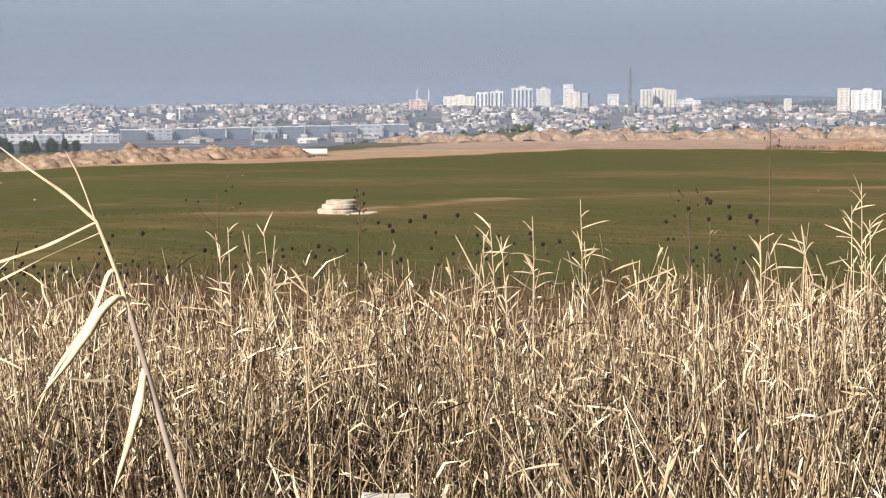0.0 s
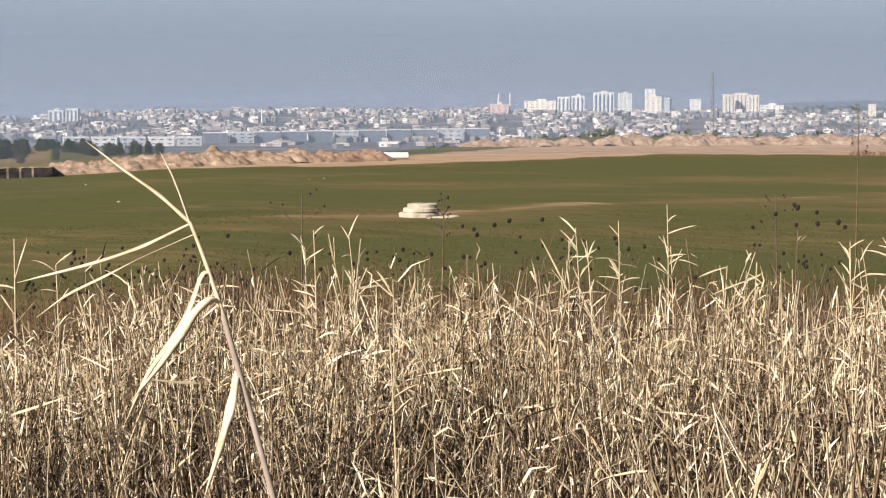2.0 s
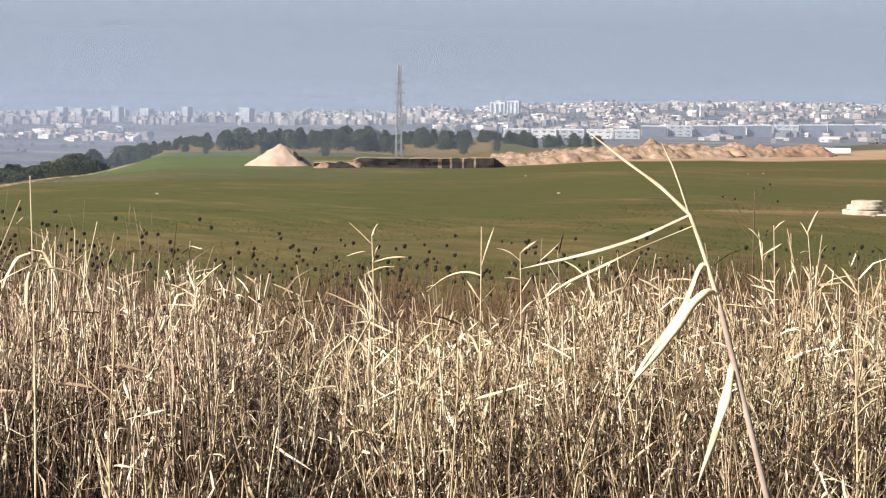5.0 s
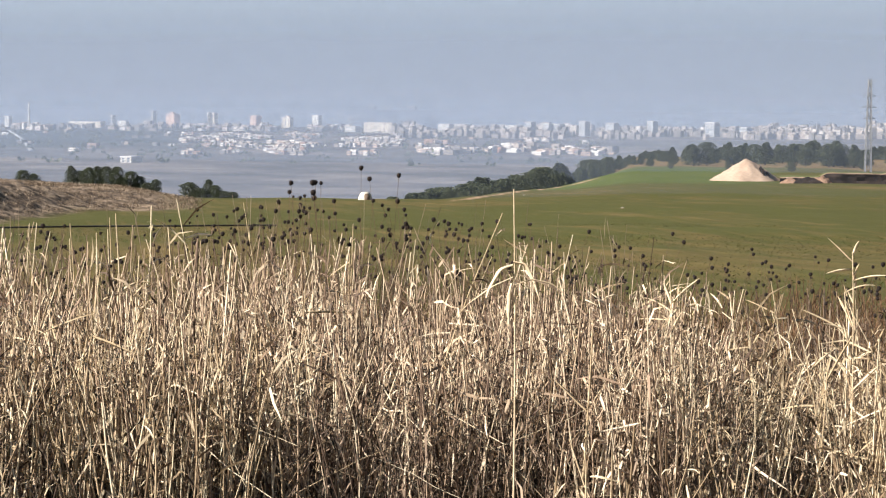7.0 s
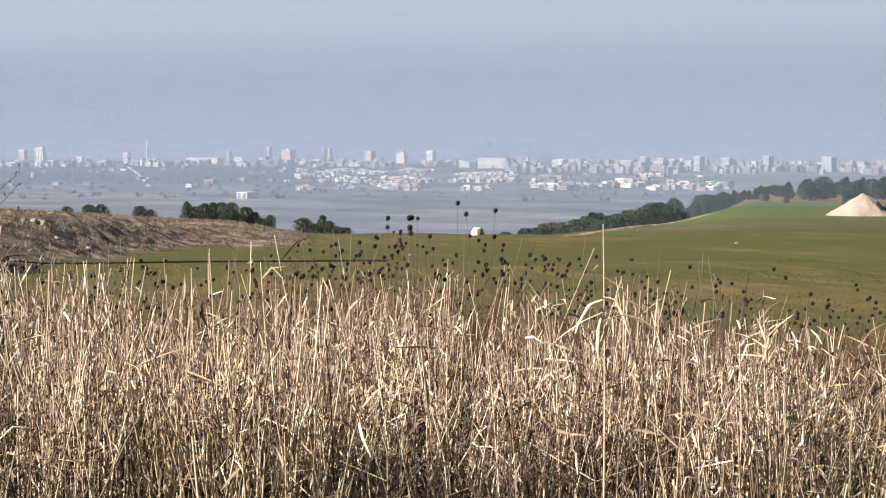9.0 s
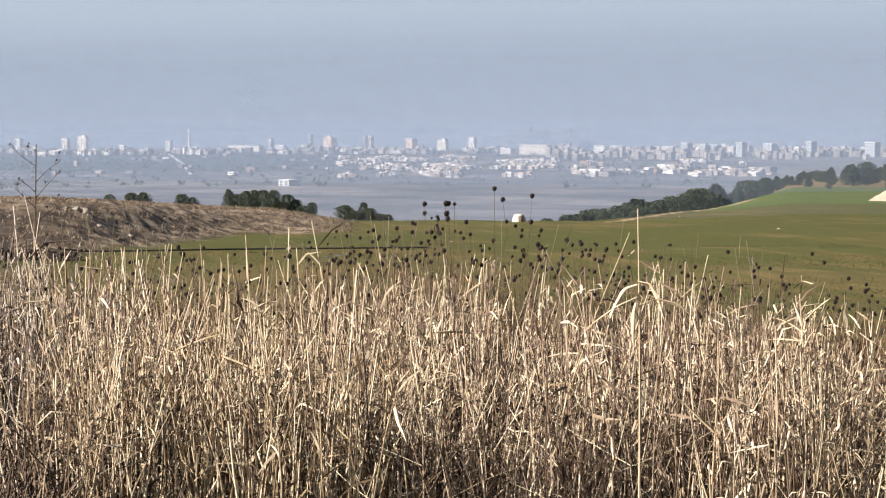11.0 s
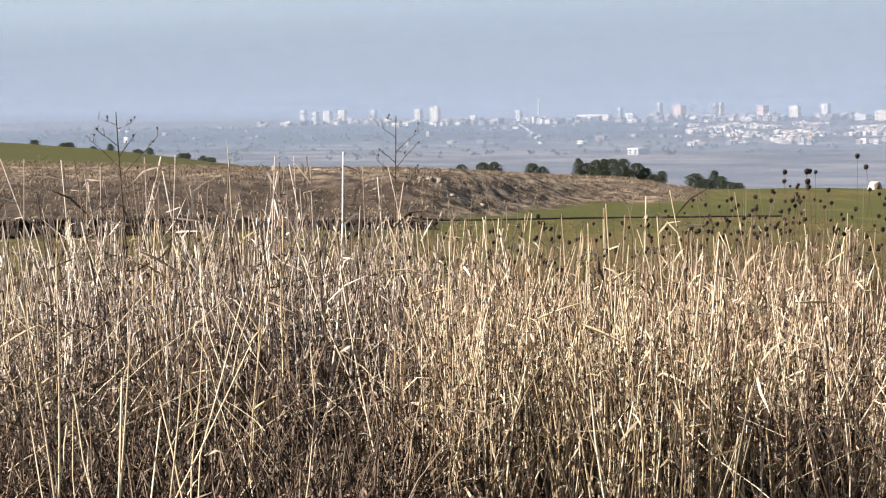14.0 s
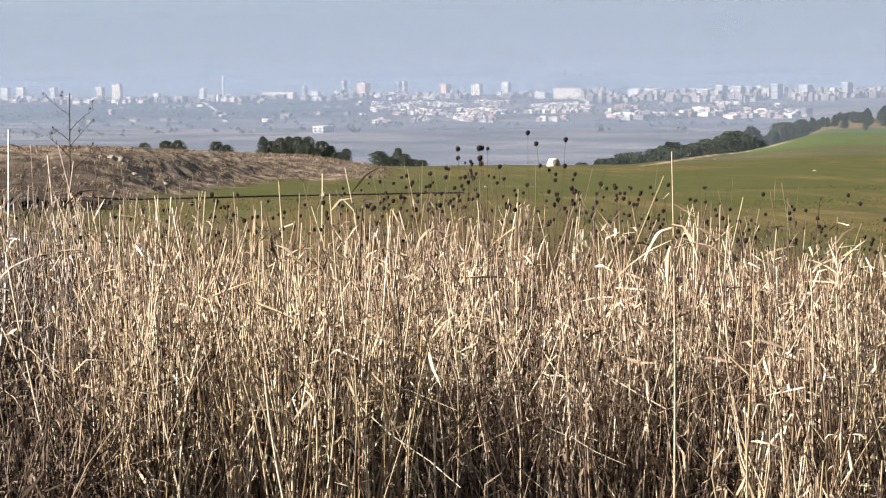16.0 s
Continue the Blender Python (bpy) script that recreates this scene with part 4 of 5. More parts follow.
block(-4.25, 3260, 0.17, 0.05, "grey")
block(-5.09, 3300, 0.33, 0.02, "white")
block(-6.10, 3200, 0.32, 0.16, "cream", bands="slits")
block(-6.45, 3230, 0.34, 0.21, "cream", bands="slits")
block(-6.80, 3200, 0.32, 0.15, "cream", bands="slits")
block(-7.32, 3200, 0.72, -0.15, "white", "warehouse", label="long low white warehouse in the hazy city")
block(-10.25, 3100, 0.18, -0.12, "cream")
block(-11.85, 3050, 0.32, 0.19, "cream")
block(-12.48, 3050, 0.88, 0.12, "white", "office_tower", label="white office block with broad window rows")
block(0.74, 3250, 0.54, -0.14, "pink", "domed_hall", label="salmon-coloured hall between two slim towers")
tower_stack(0.77, 3260, 0.05, 0.10, "slim_tower", "slim white tower with a pointed cap", True)
tower_stack(0.42, 3260, 0.05, 0.12, "slim_tower", "slim white tower with a pointed cap", True)
tower_stack(7.84, 2700, 0.06, -0.28, "chimney", "white chimney over low works")
block(13.42, 2900, 0.36, -0.30, "white", bands="columns")
block(13.88, 2920, 0.44, -0.35, "white", bands="columns")
# across the valley
for a, w, top in ((48.70, 0.28, -0.36), (48.35, 0.22, -0.42), (47.98, 0.34, -0.40), (47.53, 0.33, -0.38), (46.61, 0.26, -0.40), (45.26, 0.29, -0.40), (44.76, 0.42, -0.34), (42.25, 0.22, -0.48), (39.23, 0.12, -0.44), (38.93, 0.42, -0.61),
                  (38.23, 0.28, -0.61), (38.05, 0.12, -0.31), (36.41, 0.09, -0.35), (36.24, 0.11, -0.35), (34.09, 0.44, -0.48), (33.21, 0.34, -0.41), (32.16, 0.25, -0.44)):
    block(a, 3560 + 60 * (a % 3), w * 0.95, top - 0.03, "white" if a % 0.7 < 0.45 else "cream", label="pale apartment tower across the hazy valley", bands="slits", deep=8.0, turn=-55)
for a, w, top in ((31.55, 0.28, -0.13), (30.35, 0.30, -0.16), (31.05, 0.22, -0.2)):
    block(a, 3720, w, top, "slate", label="tall grey tower faint in the smog", bands="slits", deep=8.0, turn=-40)
block(37.51, 3600, 0.36, -0.42, "pink", label="salmon apartment block across the hazy valley", turn=-48)
block(35.06, 3650, 0.27, -0.46, "pink", label="salmon apartment block across the hazy valley", turn=-48)
tower_stack(41.61, 3550, 0.075, -0.12, "chimney", "tall white chimney across the valley")
for a, w, top, r in ((40.01, 1.2, -0.66, 3500), (32.17, 0.40, -0.76, 3150), (31.34, 1.08, -0.65, 3100), (29.37, 0.42, -0.68, 3250), (28.86, 0.52, -0.68, 3250), (28.01, 0.44, -0.82, 3050), (27.41, 0.62, -0.71, 3100), (38.82, 0.40, -1.70, 1560)):
    block(a, r, w, top, "cream" if w > 1 else "white", "long_hall", label="long low pale hall on the hazy plain", turn=-40)
for a, w, top in ((26.84, 0.22, -0.60), (26.3, 0.2, -0.64), (25.99, 0.24, -0.66), (25.23, 0.22, -0.58), (24.4, 0.3, -0.62), (23.2, 0.2, -0.56), (21.44, 0.34, -0.58), (20.46, 0.26, -0.72)):
    block(a, 2900, w, top, "grey", label="grey-beige apartment block in the smog", turn=-35)


def houses(n, az0, az1, r0, r1, size, height, name, label, seed, clump=0.0, mat=None):
    """Many small plain buildings with flat roofs and window rows, too far off to pick apart."""
    rs = np.random.RandomState(seed)
    verts, faces, slots = [], [], []
    done = 0
    while done < n:
        a, r = rs.uniform(az0, az1), math.sqrt(rs.uniform(r0**2, r1**2))
        if clump and noise.noise(Vector((a * 0.9, r / 260, seed))) < clump * rs.uniform(0.2, 1):
            continue
        done += 1
        c, turn = spot(a, r), radians(a + rs.uniform(-70, -10))
        w, d, h = size * rs.uniform(0.6, 1.7), size * rs.uniform(0.6, 1.1), height * rs.uniform(0.6, 1.25) * (1.5 if rs.rand() < 0.07 else 1)
        ux, uy = Vector((math.cos(turn), math.sin(turn), 0)), Vector((-math.sin(turn), math.cos(turn), 0))
        put = lambda x, y, z: verts.append(c + ux * x + uy * y + Vector((0, 0, z)))
        o = len(verts)
        for z in (-2, h):
            put(-w / 2, 0, z), put(w / 2, 0, z), put(w / 2, d, z), put(-w / 2, d, z)
        faces += [(o, o + 1, o + 5, o + 4), (o + 1, o + 2, o + 6, o + 5), (o + 2, o + 3, o + 7, o + 6), (o + 3, o, o + 4, o + 7), (o + 4, o + 5, o + 6, o + 7)]
        slots += [0] * 5
        for k in range(max(1, int(h / 3.6))):
            z = 1.4 + 3.5 * k
            for i in range(3):
                x = w * (i - 1) * 0.31
                o = len(verts)
                put(x - w * 0.07, -0.15, z), put(x + w * 0.07, -0.15, z), put(x + w * 0.07, -0.15, z + 1.2), put(x - w * 0.07, -0.15, z + 1.2)
                faces.append((o, o + 1, o + 2, o + 3))
                slots.append(1)
    tagged(new(name, mesh_of(name, verts, faces, [mat or M_HOUSES, M_WINDOW], False, slots)), label, "buildings", kind="stuff")


houses(6000, -14.5, 16, 2200, 3500, 8.0, 6.2, "city_houses", "crowded pale low houses of the hazy city", 5, -0.12)
houses(1500, 15, 31, 2650, 3500, 7.5, 8.5, "city_houses", "houses of the city, walls coloured grey-beige for the thick smog", 6, -0.1, M_SMOGGY)
houses(1350, 30.6, 37.2, 1780, 2850, 4.4, 3.4, "village_houses", "small white houses of a village in the valley", 7, 0.15, M_LIME)
houses(260, 24.3, 30.2, 1800, 2500, 7, 4, "village_houses", "scattered white sheds on the valley floor", 8, 0.3, M_LIME)
houses(70, 37, 56, 1700, 3700, 7, 3.5, "village_houses", "scattered farm buildings on the hazy slope", 9, 0.55)
houses(620, 30.5, 50, 3150, 3560, 9, 7, "city_houses", "pale low buildings along the far skyline", 12, 0.1)
houses(60, -15, 13, 1850, 2300, 13, 4, "village_houses", "low sheds at the edge of the city", 10, 0.4)
# a long row of works before the city
for i in range(11):
    a = 9.2 - i * 0.78
    block(a, 2150 + 12 * i, 0.70, -1.01 + 0.014 * i, "grey" if i % 4 == 1 else "slate", "works_hall", label="three-storey works hall with tall windows in a long row", turn=6)
for i in range(5):
    block(13.3 - i * 0.83, 2000, 0.72, -1.14, "white" if i % 2 else "grey", "works_hall", label="low pale shed before the city", turn=5)


def far_road():
    """A pale country road that climbs the far slope."""
    r = np.linspace(1900, 3480, 40)
    a = 41.55 + 0.8 * (r - 1900) / 1580
    verts = []
    for aa, rr in zip(a, r):
        c, out = spot(aa, rr, 1.2), Vector((math.cos(radians(aa)), math.sin(radians(aa)), 0))
        verts += [c - out * 1.5, c + out * 1.5, c + out * 1.9 - Vector((0, 0, 1.4)), c - out * 1.9 - Vector((0, 0, 1.4))]
    faces = [(4 * i + j, 4 * i + (j + 1) % 4, 4 * i + 4 + (j + 1) % 4, 4 * i + 4 + j) for i in range(len(r) - 1) for j in range(4)]
    tagged(new("road", mesh_of("road", verts, faces, M_WALL["grey"])), "pale road up the far slope", "road", kind="structure")


far_road()


# ---- wooded ridge and scrub before and behind the city ----
def scrub(n, az0, az1, r0, r1, size, label, seed):
    rs = np.random.RandomState(seed)
    az, r = rs.uniform(az0, az1, n), rs.uniform(r0, r1, n)
    c = np.column_stack([xy(az, r).T, ground(az, r)])
    chunks = []
    for _ in range(9):
        o = rs.normal(0, 1, (n, 3)) * np.array((0.55, 0.55, 0.28)) + np.array((0, 0, 0.45))
        p = c + o * size * rs.uniform(0.5, 1.2, (n, 1))
        u = unit(rs.normal(0, 1, (n, 3)))
        w = unit(np.cross(u, rs.normal(0, 1, (n, 3))))
        s = size * rs.uniform(0.3, 0.6, (n, 1))
        chunks.append((np.stack([p - u * s, p + w * s * 0.7, p + u * s, p - w * s * 0.7], 1).reshape(-1, 3), np.arange(4 * n).reshape(-1, 4)))
    tagged(new("far_scrub", fast_mesh("far_scrub", chunks, M_PINE)), label, "scrub", kind="stuff")


scrub(60, -14, 3, 380, 520, 1.7, "dark bushes behind the earth heaps", 1)
scrub(800, -15, 16, 2250, 3400, 5.0, "dark trees between the houses of the city", 2)
scrub(260, -15, -7.5, 3250, 3450, 11.0, "wooded ridge at the edge of the city", 3)
scrub(700, 24, 57, 1500, 3500, 4.0, "dark scrub and hedges on the hazy plain", 4)
reed_patch(4900, -17, 24, 6.6, 9.0, 0.97, 3, M_REED, "reed_bed", "dense bed of dry straw-coloured reeds", crown=0.2)
reed_patch(4300, 22, 46, 6.6, 9.0, 0.99, 3, M_REED_BROWN, "reed_bed", "dense bed of thin brown and straw-coloured reeds", thin=0.85, crown=0.15)
reed_patch(260, 45, 62, 7.3, 9.2, 0.97, 3, M_REED, "reed_bed", "straw-coloured reeds among grey ones", crown=0.3)
reed_patch(1750, 44, 62, 7.35, 9.5, 0.96, 3, M_REED_GREY, "reed_bed", "tall weathered grey-brown reeds", crown=0.2)
# the M_REED_DARK layers put the bed's inner shade into reed colour
reed_patch(4200, -17, 62, 9.0, 12.0, 0.86, 2, M_REED_DARK, "reed_bed", "weathered brown reeds at the back of the bed, darkened for shade")
reed_patch(2600, -17, 22, 6.55, 9.0, 0.66, 4, M_REED_DARK, "reed_bed", "short brown broken reeds low in the bed, darkened for shade", lean=0.28)
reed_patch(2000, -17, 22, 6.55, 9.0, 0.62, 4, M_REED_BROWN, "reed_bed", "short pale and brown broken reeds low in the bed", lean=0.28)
reed_patch(5600, 20, 62, 6.55, 9.0, 0.66, 4, M_REED_DARK, "reed_bed", "short brown broken reeds low in the bed, darkened for shade", lean=0.28)
reed_patch(300, -17, 44, 7.0, 10.5, 1.10, 3, M_REED, "reed_bed", "taller pale reeds standing over the bed", low=0.3, crown=0.5)
reed_patch(1350, 23, 60, 8.5, 11.5, 1.10, 2, M_TUSSOCK, "fine_stalks", "thin grey-brown weed stalks over the reeds", thin=0.5, lean=0.10)
reed_patch(430, 46, 62, 7.2, 9.6, 1.13, 3, M_REED_GREY, "reed_bed", "sparse taller grey reeds", low=0.2, crown=0.4)
reed_patch(900, 35.5, 45, 6.4, 7.4, 0.95, 3, M_REED, "reed_bed", "straw-coloured reeds at the near edge of the bed", thin=0.9, crown=0.2)
# low dark layer painting shade over the lower stems on the left
reed_patch(1900, 47, 62, 6.4, 7.35, 0.56, 4, M_REED_DARK, "reed_bed", "low reeds before the grey ones, coloured dark for shade", lean=0.25)
litter(17000, -17, 24, 6.6, 8.8, 0.25, 0.98, M_REED, "curled straw-coloured leaf scraps among the reeds")
litter(6000, 22, 62, 6.6, 8.8, 0.25, 0.98, M_REED_BROWN, "small curled leaf scraps among the reeds", 0.8, 1.3)
# dark scraps fill the shaded gaps; their colour stands in for shade
litter(7000, 45, 62, 6.6, 8.8, 0.02, 0.75, M_REED_DARK, "leaf scraps between the grey reeds, coloured dark for shade", 1.2, 0.6)
litter(10000, 44, 62, 6.3, 7.2, 0.0, 0.42, M_REED_DARK, "leaf scraps at the foot of the bed, coloured dark for shade", 1.3, 0.4)
litter(8000, -17, 22, 6.8, 9.0, 0.02, 0.6, M_REED_DARK, "brown leaf scraps low in the bed, darkened for shade", 1.2, 0.5)
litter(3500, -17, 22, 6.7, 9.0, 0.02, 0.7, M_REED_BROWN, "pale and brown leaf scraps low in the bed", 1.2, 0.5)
litter(16000, 22, 62, 6.7, 9.0, 0.02, 0.7, M_REED_DARK, "brown leaf scraps low in the bed, darkened for shade", 1.2, 0.5)


def broken(n, az0, az1, r0, r1):
    """Snapped stalks that lean and lie between the upright ones."""
    az, r = RS.uniform(az0, az1, n), RS.uniform(r0, r1, n)
    h = reed_height(az) * RS.uniform(0.05, 0.75, n)
    base = np.column_stack([xy(az, r).T, ground(az, r) + h])
    way = unit(np.column_stack([RS.normal(0, 1, n), RS.normal(0, 1, n), RS.normal(0.4, 0.8, n)]))
    tip = base + way * RS.uniform(0.12, 0.5, n)[:, None]
    sv, sf, _ = stems(base, tip, np.zeros_like(base), RS.uniform(0.0016, 0.0034, n), RS.uniform(0.0012, 0.0026, n), 4, 3, 0.01)
    tagged(new("broken_reed_stalks", fast_mesh("broken_reed_stalks", [(sv, sf)], M_REED)), "snapped dry stalks caught between the reeds", "dry reeds", kind="stuff")


def undergrowth(n, az0, az1, r0, r1):
    """Fresh grass that comes up between the dead stalks."""
    az, r = RS.uniform(az0, az1, n), RS.uniform(r0, r1, n)
    root = np.column_stack([xy(az, r).T, ground(az, r)])
    way = unit(np.column_stack([RS.normal(0, 0.45, n), RS.normal(0, 0.45, n), np.ones(n)]))
    side = unit(np.cross(way, RS.normal(0, 1, (n, 3))))
    v, f = blades(root, way, RS.uniform(0.15, 0.42, n), RS.uniform(0.004, 0.008, n), RS.uniform(0.1, 0.6, n), side, 4)
    tagged(new("green_grass", fast_mesh("green_grass", [(v, f)], M_GRASS)), "fresh green grass at the foot of the reeds", "grass", kind="stuff")


undergrowth(3800, -15, 6, 6.5, 8.6)
broken(6500, -17, 62, 6.5, 9.5)

reed_patch(1500, -15, -9.6, 255, 268, 0.5, 2, M_WEED, "dry_brush", "grey-brown dry brush on the bare track", thin=5.0, lean=0.25)

# russet weeds behind the reeds, and sprouting wheat beyond
reed_patch(10500, -17, 60, 12.0, 19.0, 0.58, 2, M_WEED, "weed_strip", "low russet dry weeds between reeds and field", lean=0.2)


def wheat(n):
    az, r = RS.uniform(-16, 59, n), np.sqrt(RS.uniform(16.0**2, 60**2, n))
    rr = np.round(r / 0.35) * 0.35 + RS.normal(0, 0.05, n)
    p = xy(az, rr).T
    root = np.column_stack([p, ground(az, rr)])
    a = RS.uniform(0, 6.28, n)
    way = unit(np.column_stack([np.cos(a), np.sin(a), RS.uniform(0.5, 1.6, n)]))
    side = unit(np.cross(way, RS.normal(0, 1, (n, 3))))
    v, f = blades(root, way, RS.uniform(0.03, 0.075, n), RS.uniform(0.006, 0.012, n), RS.uniform(0.2, 0.9, n), side, 2)
    tagged(new("wheat_shoots", fast_mesh("wheat_shoots", [(v, f)], M_CROP)), "thin young winter wheat in the field", "crop", kind="stuff")


wheat(90000)


def tussocks(k, blades_each):
    """Matted dry grass in drooping tufts over the rough bank."""
    az0, r0 = RS.uniform(36.8, 59, k), np.sqrt(RS.uniform(50.0**2, 112.0**2, k))
    ok = r0 > bank_foot(az0) + 1
    az0, r0 = az0[ok], r0[ok]
    size = RS.uniform(0.6, 1.3, len(az0))
    az0, r0, size = (np.repeat(v, blades_each) for v in (az0, r0, size))
    n = len(az0)
    p = xy(az0, r0).T + RS.normal(0, 0.16, (n, 2)) * size[:, None]
    root = np.column_stack([p, ground(az0, r0) + 0.06 + 0.08 * size])
    way = unit(np.column_stack([RS.normal(0, 0.8, n), RS.normal(0, 0.8, n), np.ones(n)]))
    side = unit(np.cross(way, np.column_stack([RS.normal(0, 0.4, n), RS.normal(0, 0.4, n), np.ones(n)])))
    v, f = blades(root, way, RS.uniform(0.12, 0.26, n) * size, RS.uniform(0.014, 0.032, n), RS.uniform(0.6, 1.5, n), side, 3)
    tagged(new("dry_tussocks", fast_mesh("dry_tussocks", [(v, f)], M_TUSSOCK)), "matted dry brown grass tufts over the rough bank", "dry grass", kind="stuff")


tussocks(4200, 14)


# ---- single tall reeds ----
def reed(az, r, height, lean=(0.0, 0.0), leaves=(), thick=0.0045, label="tall dry straw-coloured reed over the bed", group="single tall reeds", mat=None):
    """One reed. leaves: (how far up, sideways, towards the eye, up, length, width, droop)."""
    place = spot(az, r, -0.03)
    t = thing("reed", place, label, "reed", group, turn=az)
    base, tip = np.array([[0.0, 0, 0]]), np.array([[lean[0], 0.0, height]])
    bend = np.array([[lean[1], 0.02, 0.0]])
    v, f, c = stems(base, tip, bend, np.array([thick]), np.array([thick * 0.35]), 12, 6)
    part("stem", fast_mesh("stem", [(v, f)], mat or M_REED), None, t)
    for k, (u, sx, sy, up, length, width, droop) in enumerate(leaves):
        root = base * (1 - u) + tip * u + bend * (u * (1 - u) * 4)
        way = unit(np.array([[sx, sy, up]], float))
        flat = unit(np.cross(way, np.array([[0.15 * (k % 3 - 1), -1.0, 0.35]])))
        fold = unit(np.cross(way, flat))
        n = 9
        s = np.linspace(0, 1, n)[:, None]
        mid = root + way * length * s - np.array([[0, 0, 1.0]]) * droop * length * s**2
        w = width / 2 * np.interp(s, (0, 0.15, 0.5, 0.85, 1), (0.35, 0.9, 1.0, 0.55, 0.04))
        tw = 0.7 * np.sin(3 * s + k)
        across = flat * np.cos(tw) + fold * np.sin(tw)
        rows = np.stack([mid - across * w, mid + fold * w * 0.35, mid + across * w, mid + fold * (w * 0.35 - 0.0012)], 1)
        q = np.array([[i * 4 + j, i * 4 + (j + 1) % 4, (i + 1) * 4 + (j + 1) % 4, (i + 1) * 4 + j] for i in range(n - 1) for j in range(4)])
        part("leaf", fast_mesh("leaf", [(rows.reshape(-1, 3), q)], M_REED_GREY if mat is M_REED_GREY and k > 3 else mat and M_STRAW or M_REED), None, t)
    return t


# the near one with long leaves
def bent_leaf(points, width, shape, mat, parent, twist=0.5, phase=0.0, label=""):
    """A leaf along a few bends (sideways, towards the eye, up), folded along its rib; shape: its width at even steps."""
    n = 22
    k = np.array(points, float)
    s = np.linspace(0, 1, n)
    leg = np.concatenate([[0], np.cumsum(np.linalg.norm(np.diff(k, axis=0), axis=1))])
    mid = np.stack([np.interp(s * leg[-1], leg, k[:, j]) for j in range(3)], -1)
    for _ in range(2):
        mid[1:-1] = 0.25 * mid[:-2] + 0.5 * mid[1:-1] + 0.25 * mid[2:]
    along = unit(np.gradient(mid, axis=0))
    flat = unit(np.cross(along, np.array([0.1, -1.0, 0.15])))
    fold = np.cross(along, flat)
    tw = (phase + twist * np.sin(4.0 * s + phase))[:, None]
    across, rib = flat * np.cos(tw) + fold * np.sin(tw), fold * np.cos(tw) - flat * np.sin(tw)
    w = (width / 2 * np.interp(s, np.linspace(0, 1, len(shape)), shape) * (1 + 0.10 * np.sin(23 * s + 5 * phase)))[:, None]
    rows = np.stack([mid - across * w, mid + rib * w * 0.4, mid + across * w, mid + rib * (w * 0.4 - 0.0008)], 1)
    q = np.array([[i * 4 + j, i * 4 + (j + 1) % 4, (i + 1) * 4 + (j + 1) % 4, (i + 1) * 4 + j] for i in range(n - 1) for j in range(4)])
    part("leaf", fast_mesh("leaf", [(rows.reshape(-1, 3), q)], mat), None, parent, label)


def near_reed():
    t = thing("reed", spot(4.4, 3.0, -0.03), "near dry reed with long bent grey-straw leaves", "reed", "single tall reeds", turn=4.4)
    foot, knee, top = np.array([[0.05, 0, 0]]), np.array([[-0.262, 0, 1.385]]), np.array([[-0.312, 0, 1.530]])
    v, f, _ = stems(foot, knee, np.array([[0.018, 0, 0]]), np.array([0.0062]), np.array([0.0050]), 12, 7)
    part("sheath", fast_mesh("sheath", [(v, f)], M_REED_GREY), None, t, "weathered grey-brown leaf sheath")
    v, f, _ = stems(knee, top, np.array([[0.002, 0, 0]]), np.array([0.0042]), np.array([0.0030]), 8, 7)
    part("stem", fast_mesh("stem", [(v, f)], M_STRAW), None, t)
    bent_leaf([(-0.312, 0, 1.529), (-0.358, 0.0, 1.572), (-0.416, 0.01, 1.611), (-0.475, 0.02, 1.655)], 0.0068, (0.8, 1.0, 0.75, 0.5, 0.1), M_STRAW, t, 0.3)
    bent_leaf([(-0.312, 0, 1.529), (-0.323, 0, 1.563), (-0.338, 0, 1.602), (-0.358, 0.0, 1.640)], 0.0052, (0.9, 1.0, 0.8, 0.6, 0.1), M_STRAW, t, 0.3, 0.3)
    bent_leaf([(-0.314, 0, 1.526), (-0.385, -0.01, 1.492), (-0.446, -0.02, 1.471), (-0.498, -0.03, 1.457), (-0.575, -0.03, 1.438)], 0.0068, (0.5, 1.0, 0.95, 0.7, 0.1), M_STRAW, t, 0.5, 0.2)
    bent_leaf([(-0.305, 0, 1.511), (-0.385, -0.01, 1.477), (-0.446, -0.02, 1.445), (-0.499, -0.03, 1.419), (-0.545, -0.03, 1.385)], 0.0070, (0.45, 0.9, 1.0, 0.7, 0.1), M_STRAW, t, 0.9, 0.5)
    bent_leaf([(-0.286, 0, 1.452), (-0.291, -0.01, 1.458), (-0.314, -0.015, 1.391), (-0.345, -0.015, 1.341), (-0.379, -0.01, 1.294), (-0.415, 0, 1.215)], 0.0115, (0.7, 1.0, 0.9, 0.8, 0.45, 0.08), M_STRAW, t, 0.5, 0.4)
    bent_leaf([(-0.268, 0, 1.404), (-0.276, -0.02, 1.415), (-0.303, -0.03, 1.393), (-0.330, -0.03, 1.348), (-0.362, -0.02, 1.302), (-0.405, -0.01, 1.25)], 0.0165, (0.3, 0.85, 1.0, 0.6, 0.35, 0.06), M_STRAW, t, 0.4, -0.2, "broad grey-straw leaf bent over")
    bent_leaf([(-0.240, 0, 1.296), (-0.247, -0.02, 1.25), (-0.258, -0.02, 1.21), (-0.268, -0.015, 1.172), (-0.291, -0.01, 1.10)], 0.017, (0.5, 1.0, 0.75, 0.5, 0.08), M_STRAW, t, 0.4, 0.1, "broad pale hanging leaf")


near_reed()
# the upright one with hanging leaves near the seed heads
tufted = reed(28.65, 6.35, 1.58, (0.0, 0.01), (), 0.0046, "straight tall reed with a tuft of hanging leaves", mat=M_STRAW)
